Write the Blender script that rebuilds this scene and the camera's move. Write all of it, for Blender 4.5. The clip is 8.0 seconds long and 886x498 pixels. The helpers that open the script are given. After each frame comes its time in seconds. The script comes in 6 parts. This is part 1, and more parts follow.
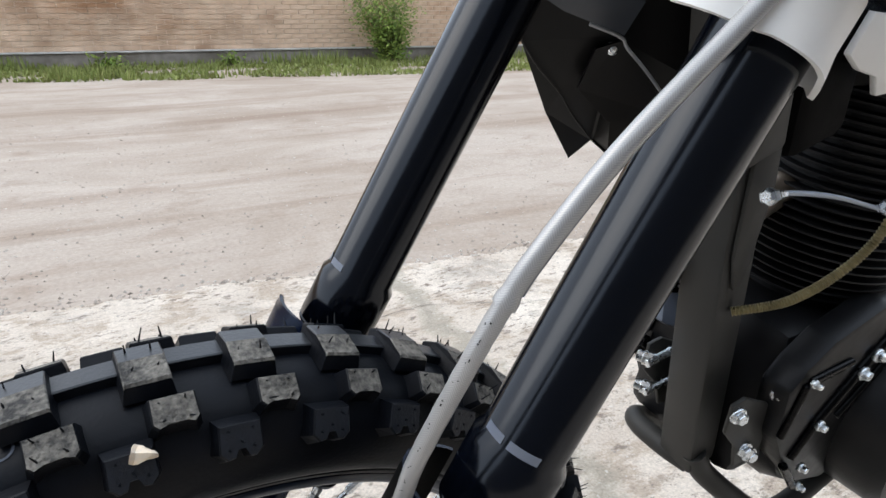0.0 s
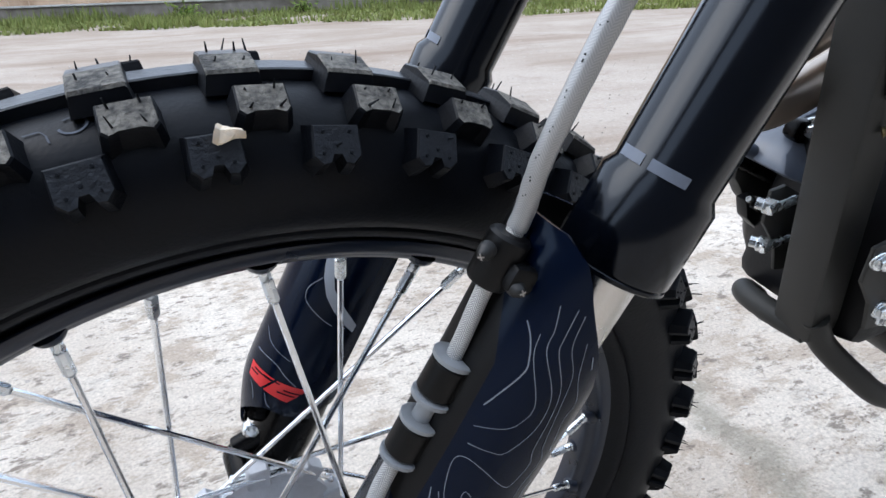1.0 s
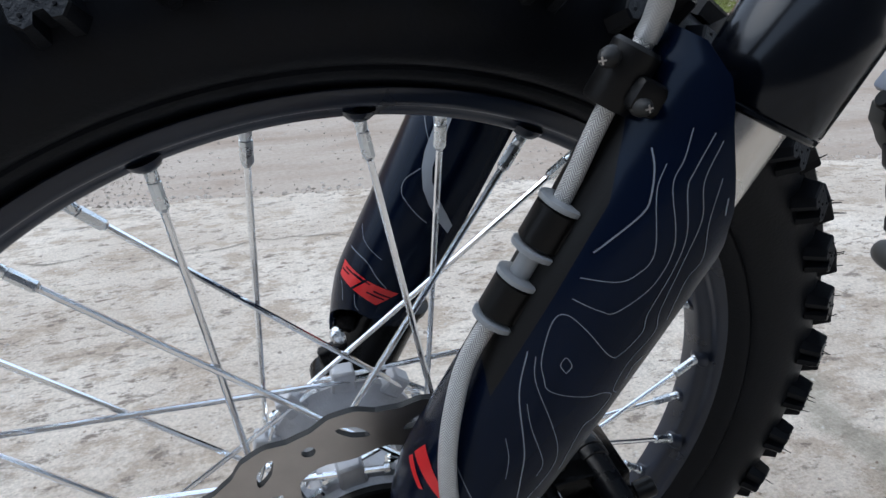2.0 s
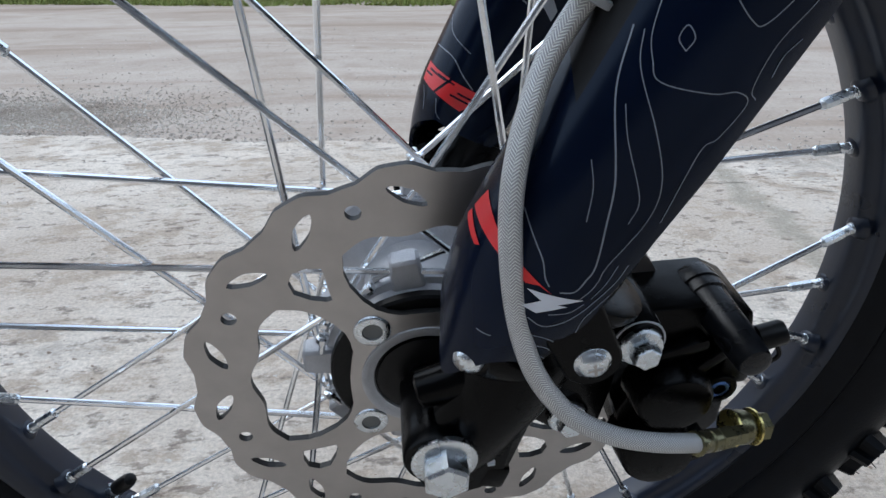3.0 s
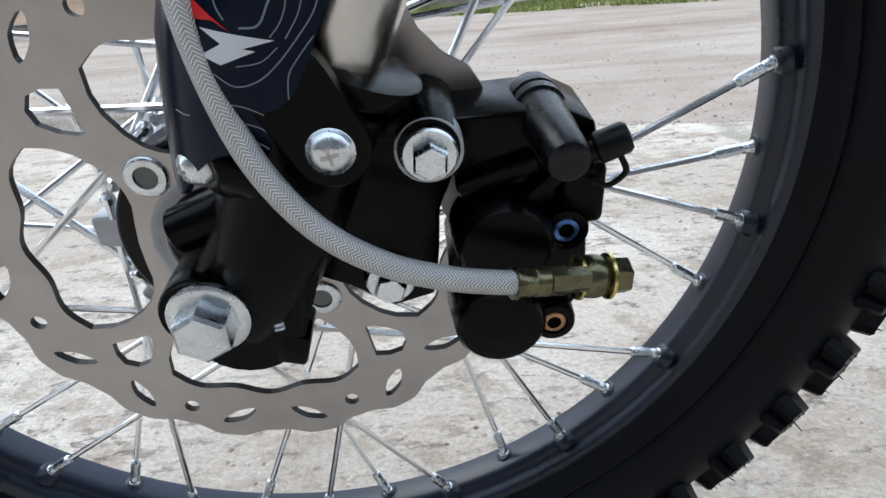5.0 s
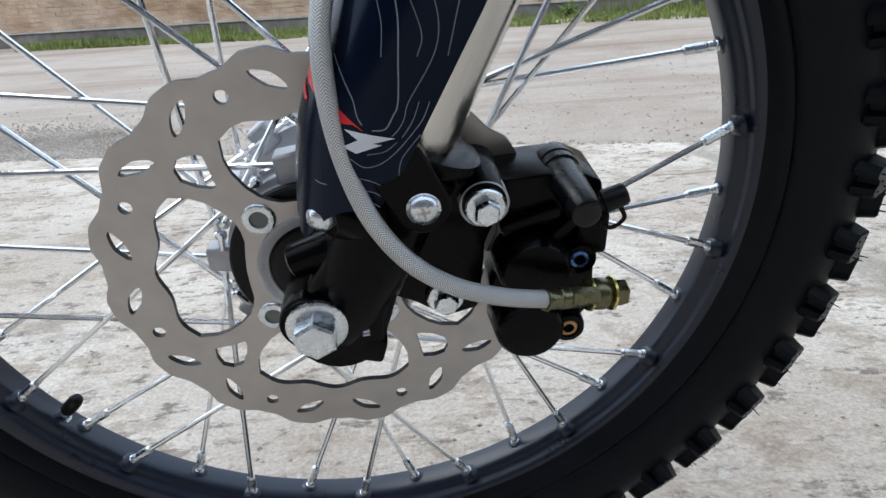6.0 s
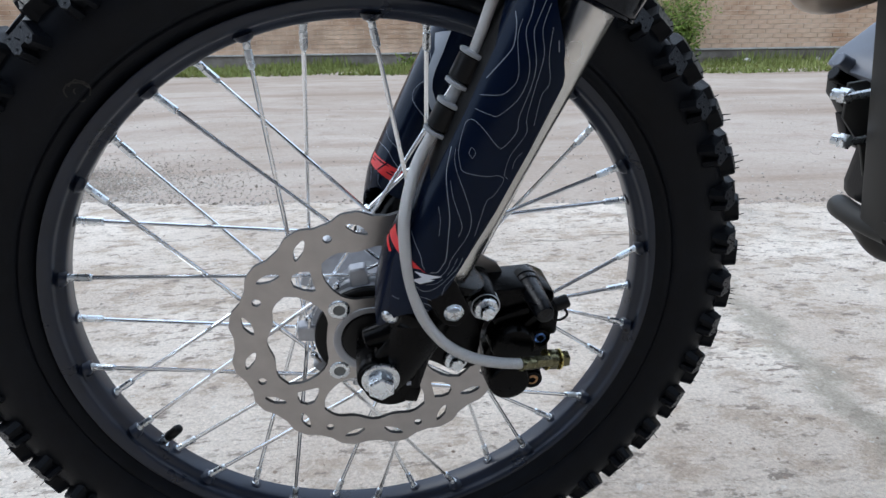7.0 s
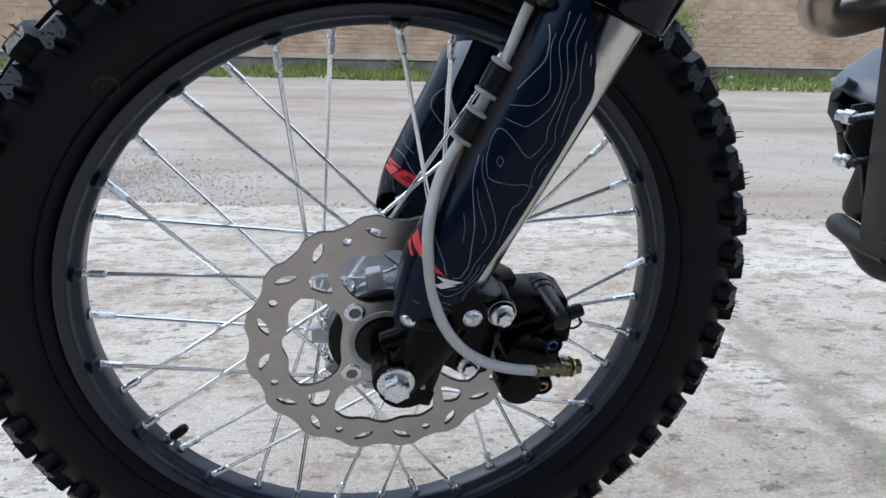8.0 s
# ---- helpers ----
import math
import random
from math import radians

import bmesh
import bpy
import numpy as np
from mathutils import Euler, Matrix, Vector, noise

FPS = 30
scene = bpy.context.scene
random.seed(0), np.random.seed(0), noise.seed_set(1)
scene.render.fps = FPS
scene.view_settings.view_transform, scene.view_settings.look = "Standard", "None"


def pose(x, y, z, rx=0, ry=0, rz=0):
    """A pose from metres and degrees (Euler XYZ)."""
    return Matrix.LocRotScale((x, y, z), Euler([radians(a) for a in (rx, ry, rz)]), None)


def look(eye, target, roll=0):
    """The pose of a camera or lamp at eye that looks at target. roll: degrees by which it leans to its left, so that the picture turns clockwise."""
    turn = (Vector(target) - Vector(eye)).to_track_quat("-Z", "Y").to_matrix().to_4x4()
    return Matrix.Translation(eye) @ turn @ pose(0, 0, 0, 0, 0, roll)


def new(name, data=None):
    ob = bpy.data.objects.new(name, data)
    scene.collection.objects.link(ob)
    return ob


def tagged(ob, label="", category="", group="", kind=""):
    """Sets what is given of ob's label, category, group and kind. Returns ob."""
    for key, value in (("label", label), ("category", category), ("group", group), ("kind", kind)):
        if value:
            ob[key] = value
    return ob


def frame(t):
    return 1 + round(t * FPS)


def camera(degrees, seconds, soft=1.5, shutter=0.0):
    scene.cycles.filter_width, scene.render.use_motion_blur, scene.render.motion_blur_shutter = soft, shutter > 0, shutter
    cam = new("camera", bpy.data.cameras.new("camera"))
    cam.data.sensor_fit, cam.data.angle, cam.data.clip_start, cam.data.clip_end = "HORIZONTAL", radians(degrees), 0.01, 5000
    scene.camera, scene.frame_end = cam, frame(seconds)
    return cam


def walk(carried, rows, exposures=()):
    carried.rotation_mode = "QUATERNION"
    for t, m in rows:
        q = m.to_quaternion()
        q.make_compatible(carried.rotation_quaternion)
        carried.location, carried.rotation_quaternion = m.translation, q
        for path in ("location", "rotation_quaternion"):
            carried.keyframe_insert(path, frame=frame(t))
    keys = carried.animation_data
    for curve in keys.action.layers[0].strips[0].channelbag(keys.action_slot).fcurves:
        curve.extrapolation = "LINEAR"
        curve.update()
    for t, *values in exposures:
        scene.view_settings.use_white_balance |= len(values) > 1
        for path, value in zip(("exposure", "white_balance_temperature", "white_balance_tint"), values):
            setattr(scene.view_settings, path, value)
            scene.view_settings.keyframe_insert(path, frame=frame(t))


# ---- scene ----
cam = camera(68.40, 8.0, shutter=0.0)
PATH = [
    (0, (-0.0087, -0.3511, 0.8330), (0.5748, 0.6128, 0.4200), 0.44),
    (0.5, (-0.0228, -0.3372, 0.7734), (0.4938, 0.6426, 0.3117), 0.27),
    (1, (-0.0260, -0.3369, 0.7157), (0.4329, 0.6588, 0.2279), -1.22),
    (1.2, (-0.0294, -0.3312, 0.6916), (0.4057, 0.6627, 0.1790), -1.21),
    (2.3, (-0.0315, -0.3392, 0.6169), (0.1845, 0.7530, 0.1691), -1.47),
    (2.5, (-0.0247, -0.3385, 0.5889), (0.1321, 0.7683, 0.1525), -1.09),
    (3, (-0.0124, -0.3272, 0.5223), (0.0779, 0.7668, 0.0376), -0.30),
    (3.5, (0.0224, -0.3116, 0.4584), (0.0245, 0.7571, -0.0873), -2.75),
    (4, (0.0745, -0.3105, 0.4326), (0.0172, 0.7842, -0.0558), -3.28),
    (4.5, (0.0895, -0.3107, 0.4310), (0.0148, 0.7999, -0.0174), -4.49),
    (4.7, (0.0926, -0.3095, 0.4268), (0.0439, 0.8007, -0.0260), -4.38),
    (5.8, (0.0771, -0.3483, 0.4426), (0.1035, 0.7602, -0.0164), -3.62),
    (6, (0.0596, -0.3823, 0.4668), (0.0940, 0.7334, 0.0263), -3.52),
    (6.2, (0.0459, -0.4260, 0.4818), (0.1122, 0.6855, 0.0346), -4.19),
    (6.5, (0.0282, -0.4786, 0.5138), (0.1397, 0.6385, 0.0900), -2.06),
    (7, (0.0012, -0.5509, 0.5769), (0.1394, 0.5780, 0.1942), -0.80),
    (7.5, (-0.0105, -0.5689, 0.5882), (0.0897, 0.5689, 0.2204), -1.23),
    (8, (-0.0270, -0.5528, 0.5780), (0.1433, 0.5757, 0.2072), 1.32),
]
LIGHTER = [(0.0, 0.1, 6980, 10), (0.5, 0.17, 6620, 10), (1.0, 0.2, 6450, 10), (1.2, 0.2, 6450, 10), (2.4, -0.42, 6350, 8), (3.0, -0.29, 6300, 8), (3.6, 0.02, 6250, 8), (4.7, 0.12, 6450, 7), (6.0, -0.02, 6500, 7), (7.0, -0.14, 6350, 9), (8.0, -0.1, 6300, 9)]
walk(cam, [(t, look(eye, target, roll)) for t, eye, target, roll in PATH], LIGHTER)

# ---- light: bright overcast day ----
SUN_EL, SUN_AZ = 52.0, -60.0
world = bpy.data.worlds.new("world")
scene.world = world
world.use_nodes = True
wn, wl = world.node_tree.nodes, world.node_tree.links
sky = wn.new("ShaderNodeTexSky")
sky.sky_type = "NISHITA"
sky.sun_disc = False
sky.sun_elevation = radians(SUN_EL)
sky.sun_rotation = radians(SUN_AZ)
sky.dust_density = 3.0
soften = wn.new("ShaderNodeMixRGB")
soften.inputs[0].default_value = 0.72
soften.inputs[2].default_value = (8.4, 9.85, 12.1, 1)
wl.new(sky.outputs[0], soften.inputs[1])
wl.new(soften.outputs[0], wn["Background"].inputs[0])
wn["Background"].inputs[1].default_value = 0.2
sun_data = bpy.data.lights.new("sun", "SUN")
sun_data.energy = 1.1
sun_data.angle = radians(45)
sun_data.color = (0.96, 0.98, 1.0)
sun = new("sun", sun_data)
sun_dir = Vector((math.sin(radians(SUN_AZ)) * math.cos(radians(SUN_EL)), math.cos(radians(SUN_AZ)) * math.cos(radians(SUN_EL)), math.sin(radians(SUN_EL))))
sun.matrix_world = look((sun_dir * 20)[:], (0, 0, 0))


# ---- materials ----
def mat(name, color, rough=0.5, metal=0.0, vary=0.0, scale=40.0, bump=0.0, bump_scale=200.0, coat=0.0, second=None, spec=0.5, island=False):
    """A node material with colour and gloss that vary at two scales, and fine relief."""
    m = bpy.data.materials.new(name)
    m.use_nodes = True
    nt = m.node_tree
    b = nt.nodes["Principled BSDF"]
    b.inputs["Roughness"].default_value = rough
    b.inputs["Metallic"].default_value = metal
    b.inputs["Coat Weight"].default_value = coat
    b.inputs["Coat Roughness"].default_value = 0.06
    b.inputs["Specular IOR Level"].default_value = spec
    b.inputs["Base Color"].default_value = (*color, 1)
    tc = nt.nodes.new("ShaderNodeTexCoord")
    if vary:
        n1 = nt.nodes.new("ShaderNodeTexNoise")
        n1.inputs["Scale"].default_value = scale
        n1.inputs["Detail"].default_value = 8
        n2 = nt.nodes.new("ShaderNodeTexNoise")
        n2.inputs["Scale"].default_value = scale / 6
        n2.inputs["Detail"].default_value = 3
        mul = nt.nodes.new("ShaderNodeMath")
        mul.operation = "MULTIPLY_ADD"
        mul.inputs[1].default_value = 0.5
        half = nt.nodes.new("ShaderNodeMath")
        half.operation = "MULTIPLY"
        half.inputs[1].default_value = 0.5
        ramp = nt.nodes.new("ShaderNodeValToRGB")
        lo = tuple(c * (1 - vary) for c in color)
        hi = second if second else tuple(min(1, c * (1 + vary)) for c in color)
        ramp.color_ramp.elements[0].position, ramp.color_ramp.elements[1].position = 0.35, 0.66
        ramp.color_ramp.elements[0].color, ramp.color_ramp.elements[1].color = (*lo, 1), (*hi, 1)
        for n in (n1, n2):
            nt.links.new(tc.outputs["Object"], n.inputs["Vector"])
        nt.links.new(n2.outputs[0], half.inputs[0])
        nt.links.new(n1.outputs[0], mul.inputs[0])
        nt.links.new(half.outputs[0], mul.inputs[2])
        nt.links.new(mul.outputs[0], ramp.inputs[0])
        nt.links.new(ramp.outputs[0], b.inputs["Base Color"])
        rr = nt.nodes.new("ShaderNodeMapRange")
        rr.inputs[3].default_value, rr.inputs[4].default_value = max(0.02, rough - 0.09), min(1, rough + 0.12)
        nt.links.new(n1.outputs[0], rr.inputs[0])
        nt.links.new(rr.outputs[0], b.inputs["Roughness"])
    if bump:
        n3 = nt.nodes.new("ShaderNodeTexNoise")
        n3.inputs["Scale"].default_value = bump_scale
        n3.inputs["Detail"].default_value = 6
        nt.links.new(tc.outputs["Object"], n3.inputs["Vector"])
        bp = nt.nodes.new("ShaderNodeBump")
        bp.inputs["Strength"].default_value = bump
        bp.inputs["Distance"].default_value = 0.002
        nt.links.new(n3.outputs[0], bp.inputs["Height"])
        nt.links.new(bp.outputs[0], b.inputs["Normal"])
    return m


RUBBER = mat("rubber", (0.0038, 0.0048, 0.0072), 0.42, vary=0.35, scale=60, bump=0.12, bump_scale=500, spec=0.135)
RUBBER_DIRT = mat("rubber_dusty", (0.042, 0.040, 0.037), 0.74, vary=0.5, scale=330, bump=0.7, bump_scale=600, second=(0.25, 0.232, 0.2))
SATIN = mat("rim_black", (0.0075, 0.0128, 0.027), 0.29, vary=0.3, scale=30, bump=0.05, bump_scale=900, spec=0.44)
GLOSS = mat("black_gloss_paint", (0.001, 0.0016, 0.0034), 0.15, vary=0.2, scale=20, spec=0.34)
CAST = mat("black_cast_paint", (0.001, 0.001, 0.0012), 0.24, vary=0.2, scale=70, bump=0.06, bump_scale=450, spec=0.11)
ENGINE = mat("engine_black", (0.004, 0.0042, 0.005), 0.38, vary=0.3, scale=90, bump=0.1, bump_scale=500, spec=0.22)
DEEP = mat("deep_black", (0.0018, 0.0018, 0.002), 0.6, vary=0.3, scale=60, bump=0.1, bump_scale=400, spec=0.04)
# bluish bases of SHEEN_KNOB and SHEEN imitate the sky's sheen on rubber
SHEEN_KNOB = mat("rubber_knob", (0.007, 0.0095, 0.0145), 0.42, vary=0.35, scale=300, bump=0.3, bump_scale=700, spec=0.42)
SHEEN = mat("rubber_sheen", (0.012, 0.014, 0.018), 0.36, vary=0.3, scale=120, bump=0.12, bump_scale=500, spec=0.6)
BOOT = mat("boot_rubber", (0.0035, 0.0042, 0.006), 0.27, vary=0.3, scale=120, bump=0.08, bump_scale=400, spec=0.3)
SCUFF = mat("scuff", (0.02, 0.019, 0.016), 0.8, vary=0.7, scale=500)
CHALK = mat("chalk_mark", (0.06, 0.07, 0.09), 0.8, vary=0.5, scale=400)
# bluish grey stands for sky reflected in the glossy bracket
GREY_PLASTIC = mat("grey_plastic", (0.045, 0.052, 0.065), 0.2, vary=0.15, scale=30, spec=0.5)
PLASTIC = mat("black_plastic", (0.0022, 0.0022, 0.0025), 0.4, vary=0.2, scale=50, bump=0.06, bump_scale=600, spec=0.22)
FRAME = mat("frame_grey_paint", (0.028, 0.028, 0.0265), 0.5, vary=0.15, scale=25, bump=0.05, bump_scale=700, spec=0.25)
CHROME = mat("fork_chrome", (0.62, 0.60, 0.57), 0.22, 1.0, vary=0.06, scale=30)
ZINC = mat("zinc_plate", (0.72, 0.76, 0.79), 0.26, 1.0, vary=0.12, scale=160, bump=0.06, bump_scale=900)
SPOKE = mat("spoke_steel", (0.86, 0.88, 0.90), 0.18, 1.0, vary=0.1, scale=90)
STEEL = mat("disc_steel", (0.46, 0.435, 0.415), 0.34, 0.88, vary=0.12, scale=55, bump=0.04, bump_scale=1500)
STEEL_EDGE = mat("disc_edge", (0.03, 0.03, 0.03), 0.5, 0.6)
HUB = mat("hub_cast", (0.48, 0.49, 0.515), 0.45, 0.3, vary=0.12, scale=120, bump=0.2, bump_scale=700)
NAVY = mat("navy_decal", (0.0012, 0.0038, 0.0138), 0.18, vary=0.4, scale=14, spec=0.17)
# blue specular tint imitates the sky mirrored in gloss paint and decal film
for m_, tint_ in ((GLOSS, (0.86, 0.92, 1.0, 1)), (NAVY, (0.68, 0.82, 1.0, 1))):
    m_.node_tree.nodes["Principled BSDF"].inputs["Specular Tint"].default_value = tint_
# grey-blue base stands in for sky mirrored on the engine covers
COVER = mat("engine_cover_paint", (0.075, 0.09, 0.12), 0.3, vary=0.2, scale=40, bump=0.06, bump_scale=400, spec=0.6)
LINE = mat("line_print", (0.19, 0.215, 0.26), 0.3)
# darker steel: socket shade put in the colour; also a dull screw
RECESS = mat("recess_steel", (0.16, 0.17, 0.17), 0.45, 0.6)
CRACK = mat("crack_dirt", (0.27, 0.235, 0.19), 0.95, vary=0.5, scale=30, second=(0.4, 0.36, 0.31))
WHITE_PRINT = mat("white_print", (0.66, 0.69, 0.76), 0.3, vary=0.05, scale=40)
RED_PRINT = mat("red_print", (0.62, 0.012, 0.016), 0.3, vary=0.08, scale=40)
GREY_PRINT = mat("grey_print", (0.33, 0.37, 0.43), 0.35, vary=0.1, scale=60)
BAND_PRINT = mat("band_print", (0.13, 0.15, 0.19), 0.35, vary=0.1, scale=60)
WHITE_PLASTIC = mat("white_plastic", (0.80, 0.80, 0.78), 0.35, vary=0.05, scale=20, bump=0.04, bump_scale=200)
CLEAR = mat("clear_plastic", (0.27, 0.285, 0.30), 0.3, vary=0.1, scale=100)
BRASS = mat("zinc_yellow", (0.15, 0.14, 0.08), 0.26, 0.9, vary=0.3, scale=130)
YELLOW_ZINC = mat("yellow_zinc", (0.62, 0.52, 0.2), 0.25, 0.95, vary=0.2, scale=200)
COPPER = mat("copper_socket", (0.42, 0.24, 0.12), 0.35, 0.9, vary=0.3, scale=200)
BLUE_ZINC = mat("blue_socket", (0.1, 0.2, 0.5), 0.25, 0.9, vary=0.3, scale=200)
RIBBED = mat("ribbed_gold", (0.19, 0.155, 0.075), 0.4, 0.6, vary=0.3, scale=200)
EXHAUST = mat("exhaust_steel", (0.40, 0.365, 0.33), 0.34, 0.85, vary=0.2, scale=25, second=(0.45, 0.37, 0.3))
LEAF_DRY = mat("dry_leaf", (0.74, 0.66, 0.55), 0.7, vary=0.2, scale=250, bump=0.3, bump_scale=800, second=(0.78, 0.62, 0.44))


def scatter_by_place(m, amount=37.0):
    """Shifts a material's patterns by each object's own place, so that no two pieces match."""
    nt = m.node_tree
    tc = [n for n in nt.nodes if n.bl_idname == "ShaderNodeTexCoord"][0]
    info = nt.nodes.new("ShaderNodeObjectInfo")
    mad = nt.nodes.new("ShaderNodeVectorMath")
    mad.operation = "MULTIPLY_ADD"
    mad.inputs[1].default_value = (amount, amount, amount)
    nt.links.new(info.outputs["Location"], mad.inputs[0])
    targets = [l.to_socket for l in nt.links if l.from_node == tc]
    nt.links.new(tc.outputs["Object"], mad.inputs[2])
    for t in targets:
        nt.links.new(mad.outputs[0], t)


for m in (RUBBER_DIRT, SHEEN):
    scatter_by_place(m)
RUBBER_DIRT.node_tree.nodes["Color Ramp"].color_ramp.elements[0].position = 0.40
RUBBER_DIRT.node_tree.nodes["Color Ramp"].color_ramp.elements[1].position = 0.67


def braid_material(name, lo, hi, turns, per_metre, lanes, relief):
    """Braided strands under a clear jacket: lo and hi are the grey of gaps and strands."""
    m = bpy.data.materials.new(name)
    m.use_nodes = True
    nt = m.node_tree
    b = nt.nodes["Principled BSDF"]
    uv = nt.nodes.new("ShaderNodeUVMap")
    sep = nt.nodes.new("ShaderNodeSeparateXYZ")
    nt.links.new(uv.outputs[0], sep.inputs[0])
    waves = []
    for sgn in (1, -1):
        a = nt.nodes.new("ShaderNodeMath")
        a.operation = "MULTIPLY_ADD"
        a.inputs[1].default_value = turns * sgn * 6.2832
        nt.links.new(sep.outputs[1], a.inputs[0])
        c = nt.nodes.new("ShaderNodeMath")
        c.operation = "MULTIPLY"
        c.inputs[1].default_value = per_metre * 6.2832
        nt.links.new(sep.outputs[0], c.inputs[0])
        nt.links.new(c.outputs[0], a.inputs[2])
        s = nt.nodes.new("ShaderNodeMath")
        s.operation = "SINE"
        nt.links.new(a.outputs[0], s.inputs[0])
        waves.append(s)
    # strands lean one way and the other in turn round the hose
    lane = nt.nodes.new("ShaderNodeMath")
    lane.operation = "MULTIPLY"
    lane.inputs[1].default_value = lanes * 6.2832
    nt.links.new(sep.outputs[1], lane.inputs[0])
    swing = nt.nodes.new("ShaderNodeMath")
    swing.operation = "SINE"
    nt.links.new(lane.outputs[0], swing.inputs[0])
    side = nt.nodes.new("ShaderNodeMath")
    side.operation = "GREATER_THAN"
    side.inputs[1].default_value = 0.0
    nt.links.new(swing.outputs[0], side.inputs[0])
    mx = nt.nodes.new("ShaderNodeMix")
    nt.links.new(side.outputs[0], mx.inputs[0])
    nt.links.new(waves[0].outputs[0], mx.inputs[2])
    nt.links.new(waves[1].outputs[0], mx.inputs[3])
    ramp = nt.nodes.new("ShaderNodeValToRGB")
    ramp.color_ramp.elements[0].position, ramp.color_ramp.elements[1].position = 0.0, 0.7
    ramp.color_ramp.elements[0].color = (lo, lo, lo, 1)
    ramp.color_ramp.elements[1].color = (hi, hi, hi * 0.98, 1)
    nt.links.new(mx.outputs[0], ramp.inputs[0])
    nt.links.new(ramp.outputs[0], b.inputs["Base Color"])
    bp = nt.nodes.new("ShaderNodeBump")
    bp.inputs["Strength"].default_value, bp.inputs["Distance"].default_value = relief, 0.0006
    nt.links.new(mx.outputs[0], bp.inputs["Height"])
    nt.links.new(bp.outputs[0], b.inputs["Normal"])
    b.inputs["Metallic"].default_value, b.inputs["Roughness"].default_value = 0.25, 0.35
    b.inputs["Coat Weight"].default_value = 0.5
    return m


BRAID = braid_material("braided_steel", 0.36, 0.78, 20.0, 800.0, 6.0, 0.4)
SLEEVE = braid_material("sleeved_braid", 0.31, 0.37, 20.0, 800.0, 6.0, 0.06)


def ground_material(name, dark, mid, light, big, fine, relief, streak=0.0, flecks=0.5):
    """Bare ground: broad patches with broken edges, streaks, dark flecks, cracks and grit."""
    m = bpy.data.materials.new(name)
    m.use_nodes = True
    nt = m.node_tree
    b = nt.nodes["Principled BSDF"]
    b.inputs["Roughness"].default_value = 0.9
    b.inputs["Specular IOR Level"].default_value = 0.15
    tc = nt.nodes.new("ShaderNodeTexCoord")

    def noise_at(scale, detail, sx=1.0, rough=0.62, warp=0.0):
        mp = nt.nodes.new("ShaderNodeMapping")
        mp.inputs["Scale"].default_value = (sx, 1.0, 1.0)
        nt.links.new(tc.outputs["Object"], mp.inputs[0])
        n = nt.nodes.new("ShaderNodeTexNoise")
        n.inputs["Scale"].default_value, n.inputs["Detail"].default_value = scale, detail
        n.inputs["Roughness"].default_value, n.inputs["Distortion"].default_value = rough, warp
        nt.links.new(mp.outputs[0], n.inputs["Vector"])
        return n

    def ramp(src, lo, hi, a, c):
        r = nt.nodes.new("ShaderNodeValToRGB")
        r.color_ramp.elements[0].position, r.color_ramp.elements[1].position = lo, hi
        r.color_ramp.elements[0].color, r.color_ramp.elements[1].color = (*a, 1), (*c, 1)
        nt.links.new(src.outputs[0], r.inputs[0])
        return r

    def mix(kind, fac, a, c):
        x = nt.nodes.new("ShaderNodeMixRGB")
        x.blend_type = kind
        if isinstance(fac, float):
            x.inputs[0].default_value = fac
        else:
            nt.links.new(fac.outputs[0], x.inputs[0])
        for k, v in ((1, a), (2, c)):
            if isinstance(v, tuple):
                x.inputs[k].default_value = (*v, 1)
            else:
                nt.links.new(v.outputs[0], x.inputs[k])
        return x

    n_big = noise_at(big, 8, 0.7, 0.66, 0.6)
    n_mid = noise_at(big * 6, 9, 0.6, 0.68, 0.4)
    n_fine = noise_at(fine, 5, 1.0, 0.7)
    col = ramp(n_big, 0.42, 0.58, mid, light)
    fl = ramp(n_mid, 0.30, 0.46, (1, 1, 1), (0, 0, 0))
    part_of = mix("MULTIPLY", 1.0, fl, (flecks, flecks, flecks))
    col = mix("MIX", part_of, col, dark)
    if streak:
        st = ramp(noise_at(1.5, 8, 0.09, 0.62, 0.3), 0.52, 0.66, (0, 0, 0), (streak, streak, streak))
        col = mix("MIX", st, col, dark)
    col = mix("MULTIPLY", 1.0, col, ramp(n_fine, 0.3, 0.7, (0.84, 0.84, 0.84), (1.1, 1.1, 1.1)))
    nt.links.new(col.outputs[0], b.inputs["Base Color"])
    b1 = nt.nodes.new("ShaderNodeBump")
    b1.inputs["Strength"].default_value, b1.inputs["Distance"].default_value = relief, 0.012
    nt.links.new(n_mid.outputs[0], b1.inputs["Height"])
    b2 = nt.nodes.new("ShaderNodeBump")
    b2.inputs["Strength"].default_value, b2.inputs["Distance"].default_value = relief, 0.004
    nt.links.new(n_fine.outputs[0], b2.inputs["Height"])
    nt.links.new(b1.outputs[0], b2.inputs["Normal"])
    nt.links.new(b2.outputs[0], b.inputs["Normal"])
    return m


DIRT = ground_material("packed_dirt", (0.252, 0.187, 0.142), (0.353, 0.293, 0.242), (0.424, 0.365, 0.312), 0.9, 60, 0.22, 0.8, 0.5)


SEAM_AT, SEAM_WAY = (0.775, 0.44), (0.113, 0.9936)


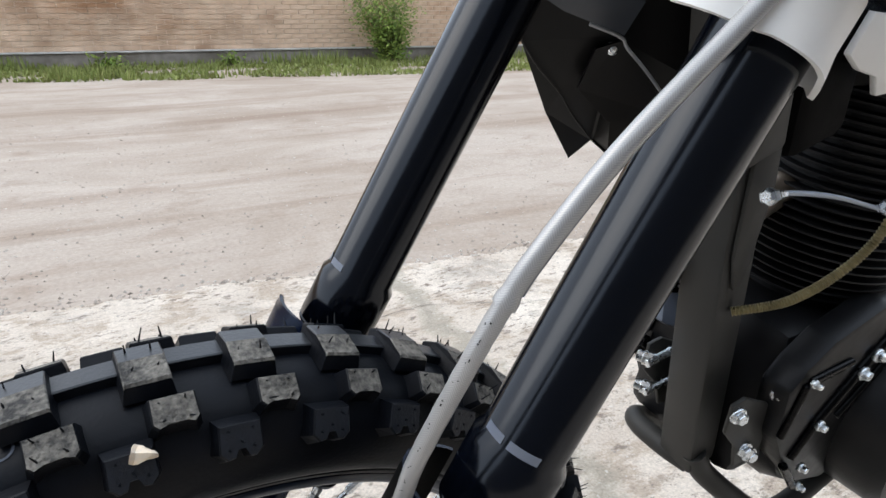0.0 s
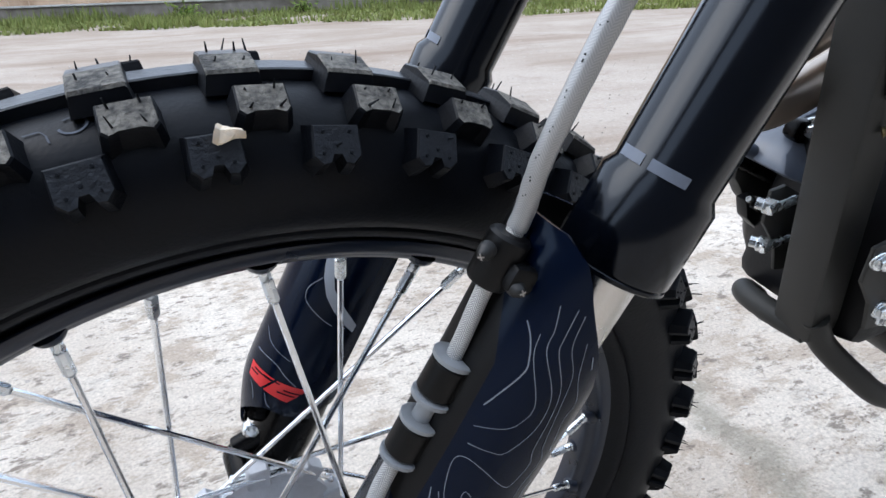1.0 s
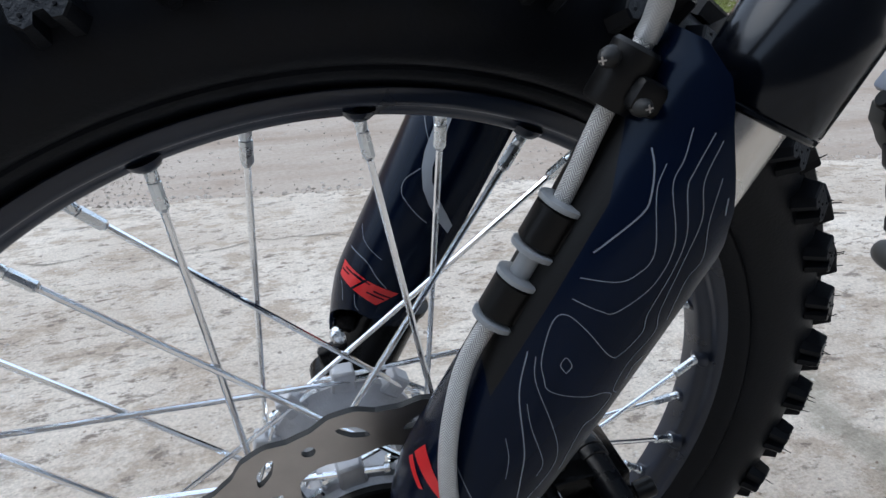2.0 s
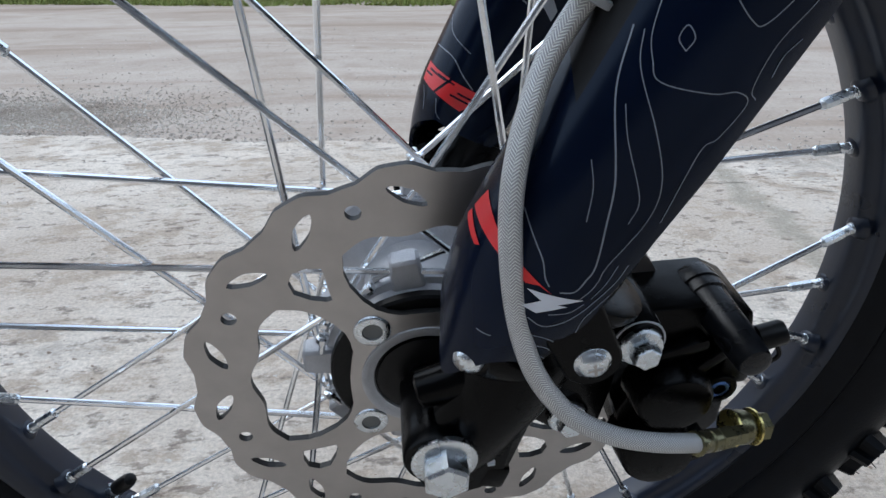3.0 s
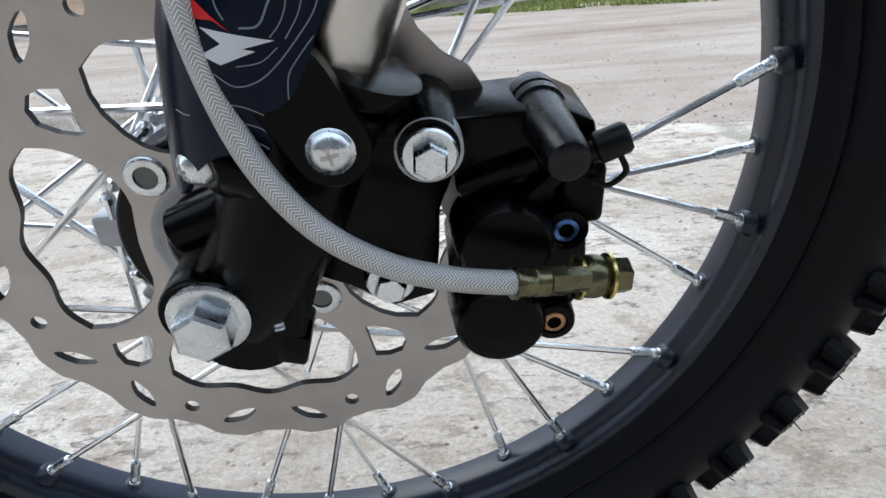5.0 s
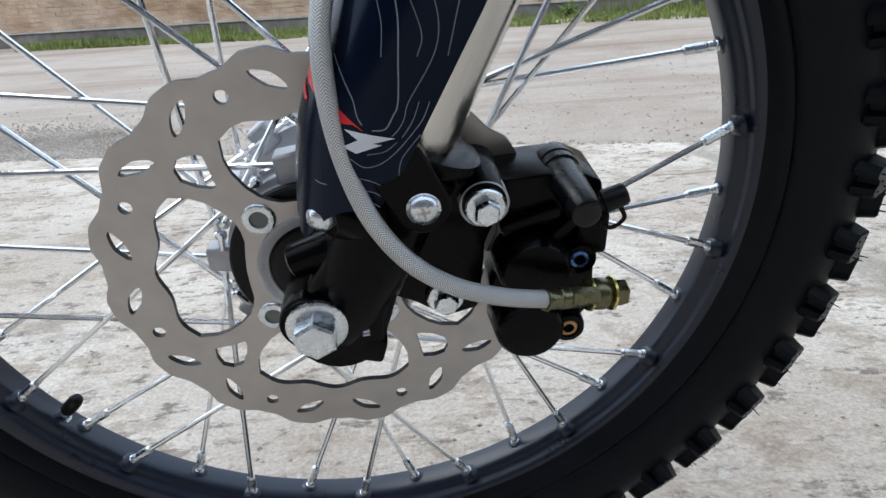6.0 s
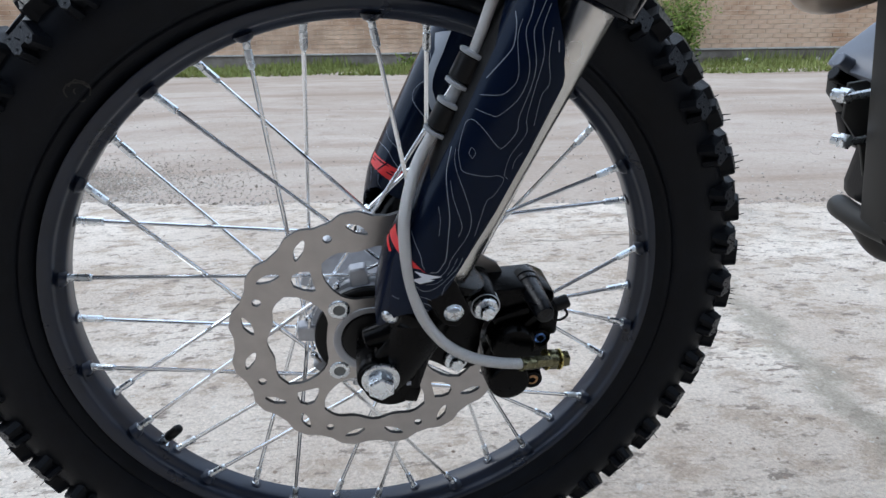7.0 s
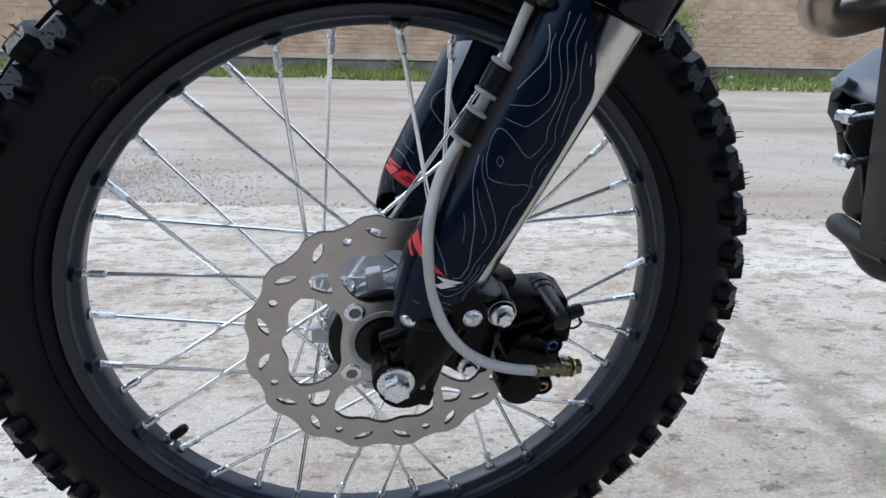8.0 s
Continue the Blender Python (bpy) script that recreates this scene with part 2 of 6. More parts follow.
def slab_material():
    """Old concrete: pale paste, grey-brown worn patches, pits and fine grit."""
    m = bpy.data.materials.new("old_concrete")
    m.use_nodes = True
    nt = m.node_tree
    b = nt.nodes["Principled BSDF"]
    b.inputs["Roughness"].default_value, b.inputs["Specular IOR Level"].default_value = 0.9, 0.15
    tc = nt.nodes.new("ShaderNodeTexCoord")

    def field(scale, detail, rough, lo, hi, a, c, sx=1.0):
        mp = nt.nodes.new("ShaderNodeMapping")
        mp.inputs["Scale"].default_value = (sx, 1.0, 1.0)
        nt.links.new(tc.outputs["Object"], mp.inputs[0])
        n = nt.nodes.new("ShaderNodeTexNoise")
        n.inputs["Scale"].default_value, n.inputs["Detail"].default_value, n.inputs["Roughness"].default_value = scale, detail, rough
        nt.links.new(mp.outputs[0], n.inputs["Vector"])
        r = nt.nodes.new("ShaderNodeValToRGB")
        r.color_ramp.elements[0].position, r.color_ramp.elements[1].position = lo, hi
        r.color_ramp.elements[0].color, r.color_ramp.elements[1].color = (*a, 1), (*c, 1)
        nt.links.new(n.outputs[0], r.inputs[0])
        return n, r

    def blend(kind, fac, a, c):
        x = nt.nodes.new("ShaderNodeMixRGB")
        x.blend_type = kind
        for k, v in enumerate((fac, a, c)):
            if isinstance(v, float):
                x.inputs[k].default_value = v
            elif isinstance(v, tuple):
                x.inputs[k].default_value = (*v, 1)
            else:
                nt.links.new(v.outputs[0], x.inputs[k])
        return x

    black = (0, 0, 0)
    n1, col = field(1.6, 10, 0.62, 0.40, 0.60, (0.545, 0.47, 0.395), (0.735, 0.66, 0.572))
    n2, worn = field(9.5, 12, 0.72, 0.42, 0.50, (0.85, 0.85, 0.85), black, 0.7)
    col = blend("MIX", worn, col, (0.435, 0.355, 0.28))
    _, wet = field(2.6, 10, 0.68, 0.36, 0.42, (0.5, 0.5, 0.5), black, 0.8)
    col = blend("MIX", wet, col, (0.31, 0.28, 0.245))
    n3, pits = field(26, 9, 0.72, 0.56, 0.63, black, (0.85, 0.85, 0.85), 0.6)
    col = blend("MIX", pits, col, (0.21, 0.175, 0.145))
    _, where = field(3.4, 6, 0.6, 0.45, 0.6, black, (1, 1, 1))
    _, cracks = field(62, 7, 0.66, 0.555, 0.60, black, (0.9, 0.9, 0.9), 0.45)
    col = blend("MIX", blend("MULTIPLY", 1.0, cracks, where), col, (0.23, 0.185, 0.15))
    # a hand-wide worn seam that runs across the slab beside the wheel, with ragged edges
    rag = nt.nodes.new("ShaderNodeTexNoise")
    rag.inputs["Scale"].default_value, rag.inputs["Detail"].default_value, rag.inputs["Roughness"].default_value = 9.0, 8, 0.68
    nt.links.new(tc.outputs["Object"], rag.inputs["Vector"])
    off = nt.nodes.new("ShaderNodeVectorMath")
    off.operation = "MULTIPLY_ADD"
    off.inputs[1].default_value, off.inputs[2].default_value = (0.22, 0.22, 0.0), (-0.11 - SEAM_AT[0], -0.11 - SEAM_AT[1], 0.0)
    nt.links.new(rag.outputs["Color"], off.inputs[0])
    shifted = nt.nodes.new("ShaderNodeVectorMath")
    nt.links.new(tc.outputs["Object"], shifted.inputs[0])
    nt.links.new(off.outputs[0], shifted.inputs[1])
    across = nt.nodes.new("ShaderNodeVectorMath")
    across.operation = "DOT_PRODUCT"
    across.inputs[1].default_value = (SEAM_WAY[1], -SEAM_WAY[0], 0.0)
    nt.links.new(shifted.outputs[0], across.inputs[0])
    away = nt.nodes.new("ShaderNodeMath")
    away.operation = "ABSOLUTE"
    nt.links.new(across.outputs["Value"], away.inputs[0])
    seam = nt.nodes.new("ShaderNodeValToRGB")
    seam.color_ramp.elements[0].position, seam.color_ramp.elements[1].position = 0.004, 0.055
    seam.color_ramp.elements[0].color, seam.color_ramp.elements[1].color = (0.85, 0.85, 0.85, 1), (0, 0, 0, 1)
    nt.links.new(away.outputs[0], seam.inputs[0])
    col = blend("MIX", seam, col, (0.35, 0.315, 0.255))
    _, chips = field(48, 6, 0.6, 0.64, 0.69, black, (0.7, 0.7, 0.7))
    col = blend("MIX", chips, col, (0.66, 0.63, 0.58))
    _, moss = field(3.1, 9, 0.66, 0.63, 0.70, black, (0.35, 0.35, 0.35))
    col = blend("MIX", moss, col, (0.26, 0.27, 0.17))
    n4, grit = field(170, 4, 0.7, 0.3, 0.7, (0.74, 0.74, 0.74), (1.16, 1.16, 1.16))
    col = blend("MULTIPLY", 1.0, col, grit)
    nt.links.new(col.outputs[0], b.inputs["Base Color"])
    last = None
    for n, dist in ((n2, 0.018), (n3, 0.008), (n4, 0.004)):
        bp = nt.nodes.new("ShaderNodeBump")
        bp.inputs["Strength"].default_value, bp.inputs["Distance"].default_value = 0.7, dist
        nt.links.new(n.outputs[0], bp.inputs["Height"])
        if last:
            nt.links.new(last.outputs[0], bp.inputs["Normal"])
        last = bp
    nt.links.new(last.outputs[0], b.inputs["Normal"])
    return m


SLAB = slab_material()


def random_tint(name, colors, rough=0.85, bump=0.3, scale=60, island=False):
    """A material whose pieces differ, by object or by island."""
    m = mat(name, colors[0], rough, vary=0.0, bump=bump, bump_scale=scale, spec=0.25)
    nt = m.node_tree
    src = nt.nodes.new("ShaderNodeNewGeometry" if island else "ShaderNodeObjectInfo")
    ramp = nt.nodes.new("ShaderNodeValToRGB")
    els = ramp.color_ramp.elements
    while len(els) < len(colors):
        els.new(0.5)
    for i, c in enumerate(colors):
        els[i].position, els[i].color = i / (len(colors) - 1), (*c, 1)
    nt.links.new(src.outputs["Random Per Island" if island else "Random"], ramp.inputs[0])
    tc = nt.nodes.new("ShaderNodeTexCoord")
    n = nt.nodes.new("ShaderNodeTexNoise")
    n.inputs["Scale"].default_value, n.inputs["Detail"].default_value = 3.0, 6
    nt.links.new(tc.outputs["Object"], n.inputs["Vector"])
    r = nt.nodes.new("ShaderNodeValToRGB")
    r.color_ramp.elements[0].position, r.color_ramp.elements[1].position = 0.3, 0.65
    r.color_ramp.elements[0].color, r.color_ramp.elements[1].color = (0.66, 0.6, 0.55, 1), (1.08, 1.05, 1.02, 1)
    nt.links.new(n.outputs[0], r.inputs[0])
    mul = nt.nodes.new("ShaderNodeMixRGB")
    mul.blend_type = "MULTIPLY"
    mul.inputs[0].default_value = 1.0
    nt.links.new(ramp.outputs[0], mul.inputs[1])
    nt.links.new(r.outputs[0], mul.inputs[2])
    nt.links.new(mul.outputs[0], nt.nodes["Principled BSDF"].inputs["Base Color"])
    return m


BRICK_COLORS = ((0.60, 0.435, 0.315), (0.63, 0.47, 0.345), (0.585, 0.42, 0.30), (0.64, 0.485, 0.36))
BRICK = random_tint("brick", BRICK_COLORS)
BRICK_FAR = random_tint("brick_rest", BRICK_COLORS, island=True)


def stain(m):
    """Brown damp stains and pale paint-wash patches that run over a wall."""
    nt = m.node_tree
    b = nt.nodes["Principled BSDF"]
    src = b.inputs["Base Color"].links[0].from_socket
    geo = nt.nodes.new("ShaderNodeNewGeometry")
    for scale, lo, hi, tint, sz in ((0.8, 0.5, 0.66, (0.64, 0.51, 0.41), 2.2), (1.7, 0.64, 0.72, (1.22, 1.24, 1.28), 1.5)):
        mp = nt.nodes.new("ShaderNodeMapping")
        mp.inputs["Scale"].default_value = (1.0, 1.0, sz)
        nt.links.new(geo.outputs["Position"], mp.inputs[0])
        n = nt.nodes.new("ShaderNodeTexNoise")
        n.inputs["Scale"].default_value, n.inputs["Detail"].default_value, n.inputs["Roughness"].default_value = scale, 8, 0.62
        nt.links.new(mp.outputs[0], n.inputs["Vector"])
        r = nt.nodes.new("ShaderNodeValToRGB")
        r.color_ramp.elements[0].position, r.color_ramp.elements[1].position = lo, hi
        r.color_ramp.elements[0].color, r.color_ramp.elements[1].color = (1, 1, 1, 1), (*tint, 1)
        nt.links.new(n.outputs[0], r.inputs[0])
        mul = nt.nodes.new("ShaderNodeMixRGB")
        mul.blend_type = "MULTIPLY"
        mul.inputs[0].default_value = 1.0
        nt.links.new(src, mul.inputs[1])
        nt.links.new(r.outputs[0], mul.inputs[2])
        src = mul.outputs[0]
    nt.links.new(src, b.inputs["Base Color"])


stain(BRICK)
stain(BRICK_FAR)
MORTAR = mat("mortar", (0.60, 0.465, 0.35), 0.9, vary=0.2, scale=12, bump=0.3, bump_scale=80)
RENDER = mat("grey_render", (0.085, 0.085, 0.09), 0.9, vary=0.2, scale=6, bump=0.3, bump_scale=60)
# dark plinth colour, deepened for the shadow under its ledge
PLINTH = mat("plinth", (0.19, 0.158, 0.125), 0.9, vary=0.35, scale=8, bump=0.4, bump_scale=50, second=(0.27, 0.24, 0.21))
CONCRETE = mat("ledge_concrete", (0.45, 0.43, 0.4), 0.9, vary=0.25, scale=14, bump=0.4, bump_scale=60)
GRASS = random_tint("grass_blades", ((0.145, 0.185, 0.048), (0.21, 0.265, 0.075), (0.3, 0.335, 0.12)), 0.6, 0.0, island=True)
LEAF = random_tint("shrub_leaves", ((0.09, 0.16, 0.028), (0.17, 0.26, 0.045), (0.28, 0.37, 0.085)), 0.5, 0.0, island=True)
BARK = mat("twig_bark", (0.13, 0.1, 0.07), 0.85, vary=0.3, scale=60)
GREY_STONE = random_tint("grey_gravel", ((0.33, 0.30, 0.26), (0.39, 0.36, 0.315), (0.52, 0.49, 0.44)), 0.85, 0.2, island=True)
CHIPS = random_tint("concrete_chips", ((0.30, 0.245, 0.205), (0.37, 0.31, 0.26), (0.60, 0.56, 0.50)), 0.85, 0.2, island=True)
PEBBLE = random_tint("pebbles", ((0.30, 0.27, 0.24), (0.46, 0.43, 0.40), (0.58, 0.55, 0.51)), 0.85, 0.2, island=True)


# ---- mesh helpers ----
def part(name, bm, material, parent=None, label="", smooth=True, m=None):
    """Links a bmesh as one mesh object, under a thing or a part."""
    me = bpy.data.meshes.new(name)
    bmesh.ops.recalc_face_normals(bm, faces=bm.faces[:])
    bm.to_mesh(me)
    bm.free()
    for x in material if isinstance(material, (list, tuple)) else (material,):
        me.materials.append(x)
    if smooth:
        me.polygons.foreach_set("use_smooth", [True] * len(me.polygons))
        me.set_sharp_from_angle(angle=radians(38))
    ob = new(name, me)
    if parent is not None:
        ob.parent = parent
    if m is not None:
        ob.matrix_basis = m
    if label:
        ob["label"] = label
    return ob


def again(ob, parent, m):
    """One more object on the same mesh."""
    o = new(ob.name.split(".")[0], ob.data)
    o.parent = parent
    o.matrix_basis = m
    return o


def basis(direction, up=(0, 0, 1)):
    """A turn whose z runs along direction."""
    z = Vector(direction).normalized()
    x = Vector(up).cross(z)
    if x.length < 1e-5:
        x = Vector((1, 0, 0)).cross(z)
    x.normalize()
    return Matrix((x, z.cross(x), z)).transposed()


def ring(bm, c, rot, r, seg, turn=0.0):
    return [bm.verts.new(Vector(c) + rot @ Vector((r * math.cos(turn + 2 * math.pi * i / seg), r * math.sin(turn + 2 * math.pi * i / seg), 0))) for i in range(seg)]


def bridge(bm, a, b):
    n = len(a)
    for i in range(n):
        bm.faces.new((a[i], a[(i + 1) % n], b[(i + 1) % n], b[i]))


def lathe(bm, p0, p1, steps, seg=24, turn=0.0):
    """Turns steps of (metres along p0-p1, radius) into a closed body."""
    axis = (Vector(p1) - Vector(p0)).normalized()
    rot = basis(axis)
    rings = [ring(bm, Vector(p0) + axis * s, rot, max(r, 1e-5), seg, turn) for s, r in steps]
    for a, b in zip(rings, rings[1:]):
        bridge(bm, a, b)
    bm.faces.new(rings[0][::-1])
    bm.faces.new(rings[-1])


def rod(bm, p0, p1, r, seg=16, bevel=0.0, turn=0.0):
    n = (Vector(p1) - Vector(p0)).length
    steps = [(0, r), (n, r)] if not bevel else [(0, r - bevel), (bevel, r), (n - bevel, r), (n, r - bevel)]
    lathe(bm, p0, p1, steps, seg, turn)


def smooth_path(pts, n=8):
    """Points along a Catmull-Rom curve."""
    p = [Vector(x) for x in pts]
    p = [2 * p[0] - p[1]] + p + [2 * p[-1] - p[-2]]
    out = []
    for i in range(1, len(p) - 2):
        for k in range(n):
            t = k / n
            a, b, c, d = p[i - 1:i + 3]
            out.append(0.5 * (2 * b + (c - a) * t + (2 * a - 5 * b + 4 * c - d) * t * t + (3 * b - a - 3 * c + d) * t ** 3))
    return out + [p[-2]]


def sweep(bm, pts, r, seg=14, uv=False):
    """A round tube along points; r may be a function of the point's number."""
    layer = bm.loops.layers.uv.verify() if uv else None
    rot, rings, dist, prev = None, [], [0.0], None
    for i, p in enumerate(pts):
        d = (pts[min(i + 1, len(pts) - 1)] - pts[max(i - 1, 0)]).normalized()
        if rot is None:
            rot = basis(d)
        else:
            rot = prev.rotation_difference(d).to_matrix() @ rot
            dist.append(dist[-1] + (p - pts[i - 1]).length)
        prev = d
        rings.append(ring(bm, p, rot, r(i) if callable(r) else r, seg))
    for k, (a, b) in enumerate(zip(rings, rings[1:])):
        for i in range(seg):
            f = bm.faces.new((a[i], a[(i + 1) % seg], b[(i + 1) % seg], b[i]))
            if uv:
                for l, (u, v) in zip(f.loops, ((dist[k], i / seg), (dist[k], (i + 1) / seg), (dist[k + 1], (i + 1) / seg), (dist[k + 1], i / seg))):
                    l[layer].uv = (u, v)
    bm.faces.new(rings[0][::-1])
    bm.faces.new(rings[-1])


def block(bm, m, size, bevel=0.0, seg=2, taper=(1, 1)):
    """A box of that size about m's origin; taper narrows its top."""
    x, y, z = (s / 2 for s in size)
    v = [bm.verts.new(m @ Vector((a * x * (taper[0] if c > 0 else 1), b * y * (taper[1] if c > 0 else 1), c * z))) for c in (-1, 1) for b in (-1, 1) for a in (-1, 1)]
    fs = [bm.faces.new([v[i] for i in q]) for q in ((0, 2, 3, 1), (4, 5, 7, 6), (0, 1, 5, 4), (2, 6, 7, 3), (0, 4, 6, 2), (1, 3, 7, 5))]
    if bevel:
        es = list({e for f in fs for e in f.edges})
        bmesh.ops.bevel(bm, geom=es, offset=bevel, segments=seg, affect="EDGES", profile=0.5)
    return fs


def plate(bm, m, outline, thick, holes=(), bevel=0.0):
    """A flat plate: an outline in m's x and y, with holes, as thick as given along z."""
    edges = []
    for loop in (outline, *holes):
        vs = [bm.verts.new(m @ Vector((x, y, 0))) for x, y in loop]
        edges += [bm.edges.new((vs[i], vs[(i + 1) % len(vs)])) for i in range(len(vs))]
    fs = [g for g in bmesh.ops.triangle_fill(bm, edges=edges, use_beauty=True)["geom"] if isinstance(g, bmesh.types.BMFace)]
    ext = bmesh.ops.extrude_face_region(bm, geom=fs)["geom"]
    up = m.to_3x3() @ Vector((0, 0, thick))
    bmesh.ops.translate(bm, vec=up, verts=[g for g in ext if isinstance(g, bmesh.types.BMVert)])


def strap(bm, a, ra, b, rb, out, thick):
    """A flat lug round two points, its outer face through them and its back as far behind as given."""
    o = Vector(out).normalized()
    hull = bmesh.new()
    for lift, grow in ((0, -0.0008), (-0.0008, 0), (-thick, 0)):
        for c, r in ((a, ra), (b, rb)):
            ring(hull, Vector(c) + o * lift, basis(o), r + grow, 24)
    bmesh.ops.convex_hull(hull, input=hull.verts[:])
    me = bpy.data.meshes.new("lug")
    hull.to_mesh(me)
    hull.free()
    bm.from_mesh(me)
    bpy.data.meshes.remove(me)


def hexbolt(name, at, way, parent, r_washer, r_hex, h_hex, material=None, label="", spin=0.0):
    """A flanged hex bolt whose washer lies at the point and whose head looks along way."""
    w = Vector(way).normalized()
    p = Vector(at)
    bm = bmesh.new()
    lathe(bm, p - w * 0.002, p + w * h_hex, [(0, r_washer * 0.98), (0.0008, r_washer), (0.0028, r_washer), (0.0036, r_washer * 0.93), (0.0038, r_hex * 0.99)], 28)
    lathe(bm, p + w * 0.001, p + w * (0.002 + h_hex), [(0, r_hex), (h_hex - 0.0012, r_hex), (h_hex, r_hex * 0.86)], 6, spin)
    return part(name, bm, material or ZINC, parent, label)


def panhead(name, at, way, parent, r, material=None, label=""):
    """A domed cross-head screw on its washer."""
    w = Vector(way).normalized()
    p = Vector(at)
    bm = bmesh.new()
    lathe(bm, p - w * 0.002, p + w, [(0, r), (0.0026, r), (0.0033, r * 0.95), (0.0036, r * 0.86), (0.0044, r * 0.8), (0.0060, r * 0.58), (0.0067, r * 0.3), (0.0068, 0.0002)], 24)
    # cross slot drawn as raised steel bars, dark on zinc in place of shade
    m = Matrix.Translation(p + w * 0.0045) @ basis(w, (0.3, 0.1, 1)).to_4x4()
    count = len(bm.faces)
    for turn in (20, 110):
        block(bm, m @ pose(0, 0, 0, 0, 0, turn), (r * 0.74, r * 0.15, 0.001))
    bm.faces.ensure_lookup_table()
    for f in bm.faces[count:]:
        f.material_index = 1
    return part(name, bm, (material or ZINC, STEEL), parent, label)


def socket_head(name, at, way, parent, r, material=None, label="", inner=None):
    """A low round head with a hex socket."""
    w = Vector(way).normalized()
    p = Vector(at)
    bm = bmesh.new()
    lathe(bm, p - w * 0.003, p + w, [(0, r), (0.0042, r), (0.0050, r * 0.93), (0.0053, r * 0.84), (0.0053, r * 0.55), (0.0044, r * 0.5), (0.0043, 0.0002)], 24)
    # faces inside the socket take the darker colour in place of shade
    for f in bm.faces:
        off = f.calc_center_median() - p
        f.material_index = 1 if (off - w * off.dot(w)).length < r * 0.53 and off.dot(w) > 0 else 0
    return part(name, bm, (material or ZINC, inner or RECESS), parent, label)


# ---- the place: yard, wall, verge ----
def sheet(name, xs, ys, height, material, label, category):
    bm = bmesh.new()
    grid = [[bm.verts.new((x, y, height(x, y))) for x in xs] for y in ys]
    for a, b in zip(grid, grid[1:]):
        for i in range(len(xs) - 1):
            bm.faces.new((a[i], a[i + 1], b[i + 1], b[i]))
    return tagged(part(name, bm, material), label, category, kind="structure")


def spaced(lo, a, b, hi, near, far):
    out = [lo + (a - lo) * (1 - (1 - i / far) ** 0.4) for i in range(far)] if lo < a else []
    out += [a + (b - a) * i / near for i in range(near)]
    out += [b + (hi - b) * (i / far) ** 2.5 for i in range(far + 1)]
    return out


def edge_y(x):
    """Where the concrete ends and the dirt begins."""
    return 1.72 - 0.165 * x + 0.05 * noise.noise((x * 1.3, 0.2, 0)) + 0.02 * noise.noise((x * 6, 3.1, 0))


def dirt_z(x, y):
    z = -0.03 + 0.018 * noise.noise((x * 0.5, y * 0.9, 1.0)) + 0.007 * noise.noise((x * 2.5, y * 3.5, 2.0))
    z -= 0.014 * math.exp(-((y - 3.55 + 0.1 * x) / 0.16) ** 2) + 0.014 * math.exp(-((y - 5.1 + 0.16 * x) / 0.2) ** 2)
    return z if y > edge_y(x) - 0.05 else -0.06


sheet("ground", spaced(-500, -4, 7, 500, 110, 14), spaced(-500, -1, 10, 500, 130, 14), dirt_z, DIRT, "bare packed dirt yard with wheel tracks and grit", "ground")


def slab_z(x, y):
    z = 0.004 * noise.noise((x * 3.0, y * 3.0, 5.0)) + 0.0025 * noise.noise((x * 11, y * 11, 7.0))
    return z


def make_slab():
    """The broken concrete apron that the motorcycle stands on."""
    xs = [-9, -6, -4.2, -3] + [-2.2 + 0.035 * i for i in range(150)] + [3.4, 4, 5, 7, 10]
    bm = bmesh.new()
    rows = [[] for _ in range(62)]
    for x in xs:
        e = edge_y(x) + random.uniform(-0.012, 0.012)
        for k in range(61):
            f = k / 60
            y = -7 + 6.2 * min(1, f / 0.1) if f < 0.1 else -0.8 + (e + 0.8) * (f - 0.1) / 0.9
            rows[k].append(bm.verts.new((x, y, slab_z(x, y) - (0.006 if k == 60 else 0))))
        rows[61].append(bm.verts.new((x, e + 0.015, -0.07)))
    for a, b in zip(rows, rows[1:]):
        for i in range(len(xs) - 1):
            bm.faces.new((a[i], a[i + 1], b[i + 1], b[i]))
    return tagged(part("pavement", bm, SLAB), "worn pale concrete apron with a broken edge", "pavement", kind="structure")


make_slab()


def make_crack(way, length, start, wander, wide, label):
    """A dirt-filled joint in the concrete: a ribbon of uneven width that wanders along its way."""
    bm = bmesh.new()
    d = Vector(way).normalized()
    side, prev, n = Vector((-d.y, d.x, 0)), None, int(length / 0.012)
    for i in range(n + 1):
        c = Vector(start) + d * (length * i / n) + side * wander * (noise.noise((i * 0.03, start[0], 1.0)) + 0.3 * noise.noise((i * 0.17, start[1], 2.0)))
        w = wide * max(0.0, 0.4 + 0.9 * noise.noise((i * 0.11, 5.0, start[0])) + 0.5 * noise.noise((i * 0.5, 9.0, start[0])))
        w *= min(1, i / 12, (n - i) / 12) + 0.02
        pair = [bm.verts.new((p.x, p.y, slab_z(p.x, p.y) + 0.0016)) for p in (c - side * w, c + side * w)]
        if prev:
            bm.faces.new((prev[0], prev[1], pair[1], pair[0]))
        prev = pair
    tagged(part("trim", bm, CRACK, smooth=False), label, "crack", kind="structure")


make_crack((1, -0.15, 0), 2.6, (-0.95, 1.42, 0), 0.09, 0.0035, "thin dirty joint along the worn concrete")

WALL_AT = pose(0, 11.3, 0, 0, 0, -6)


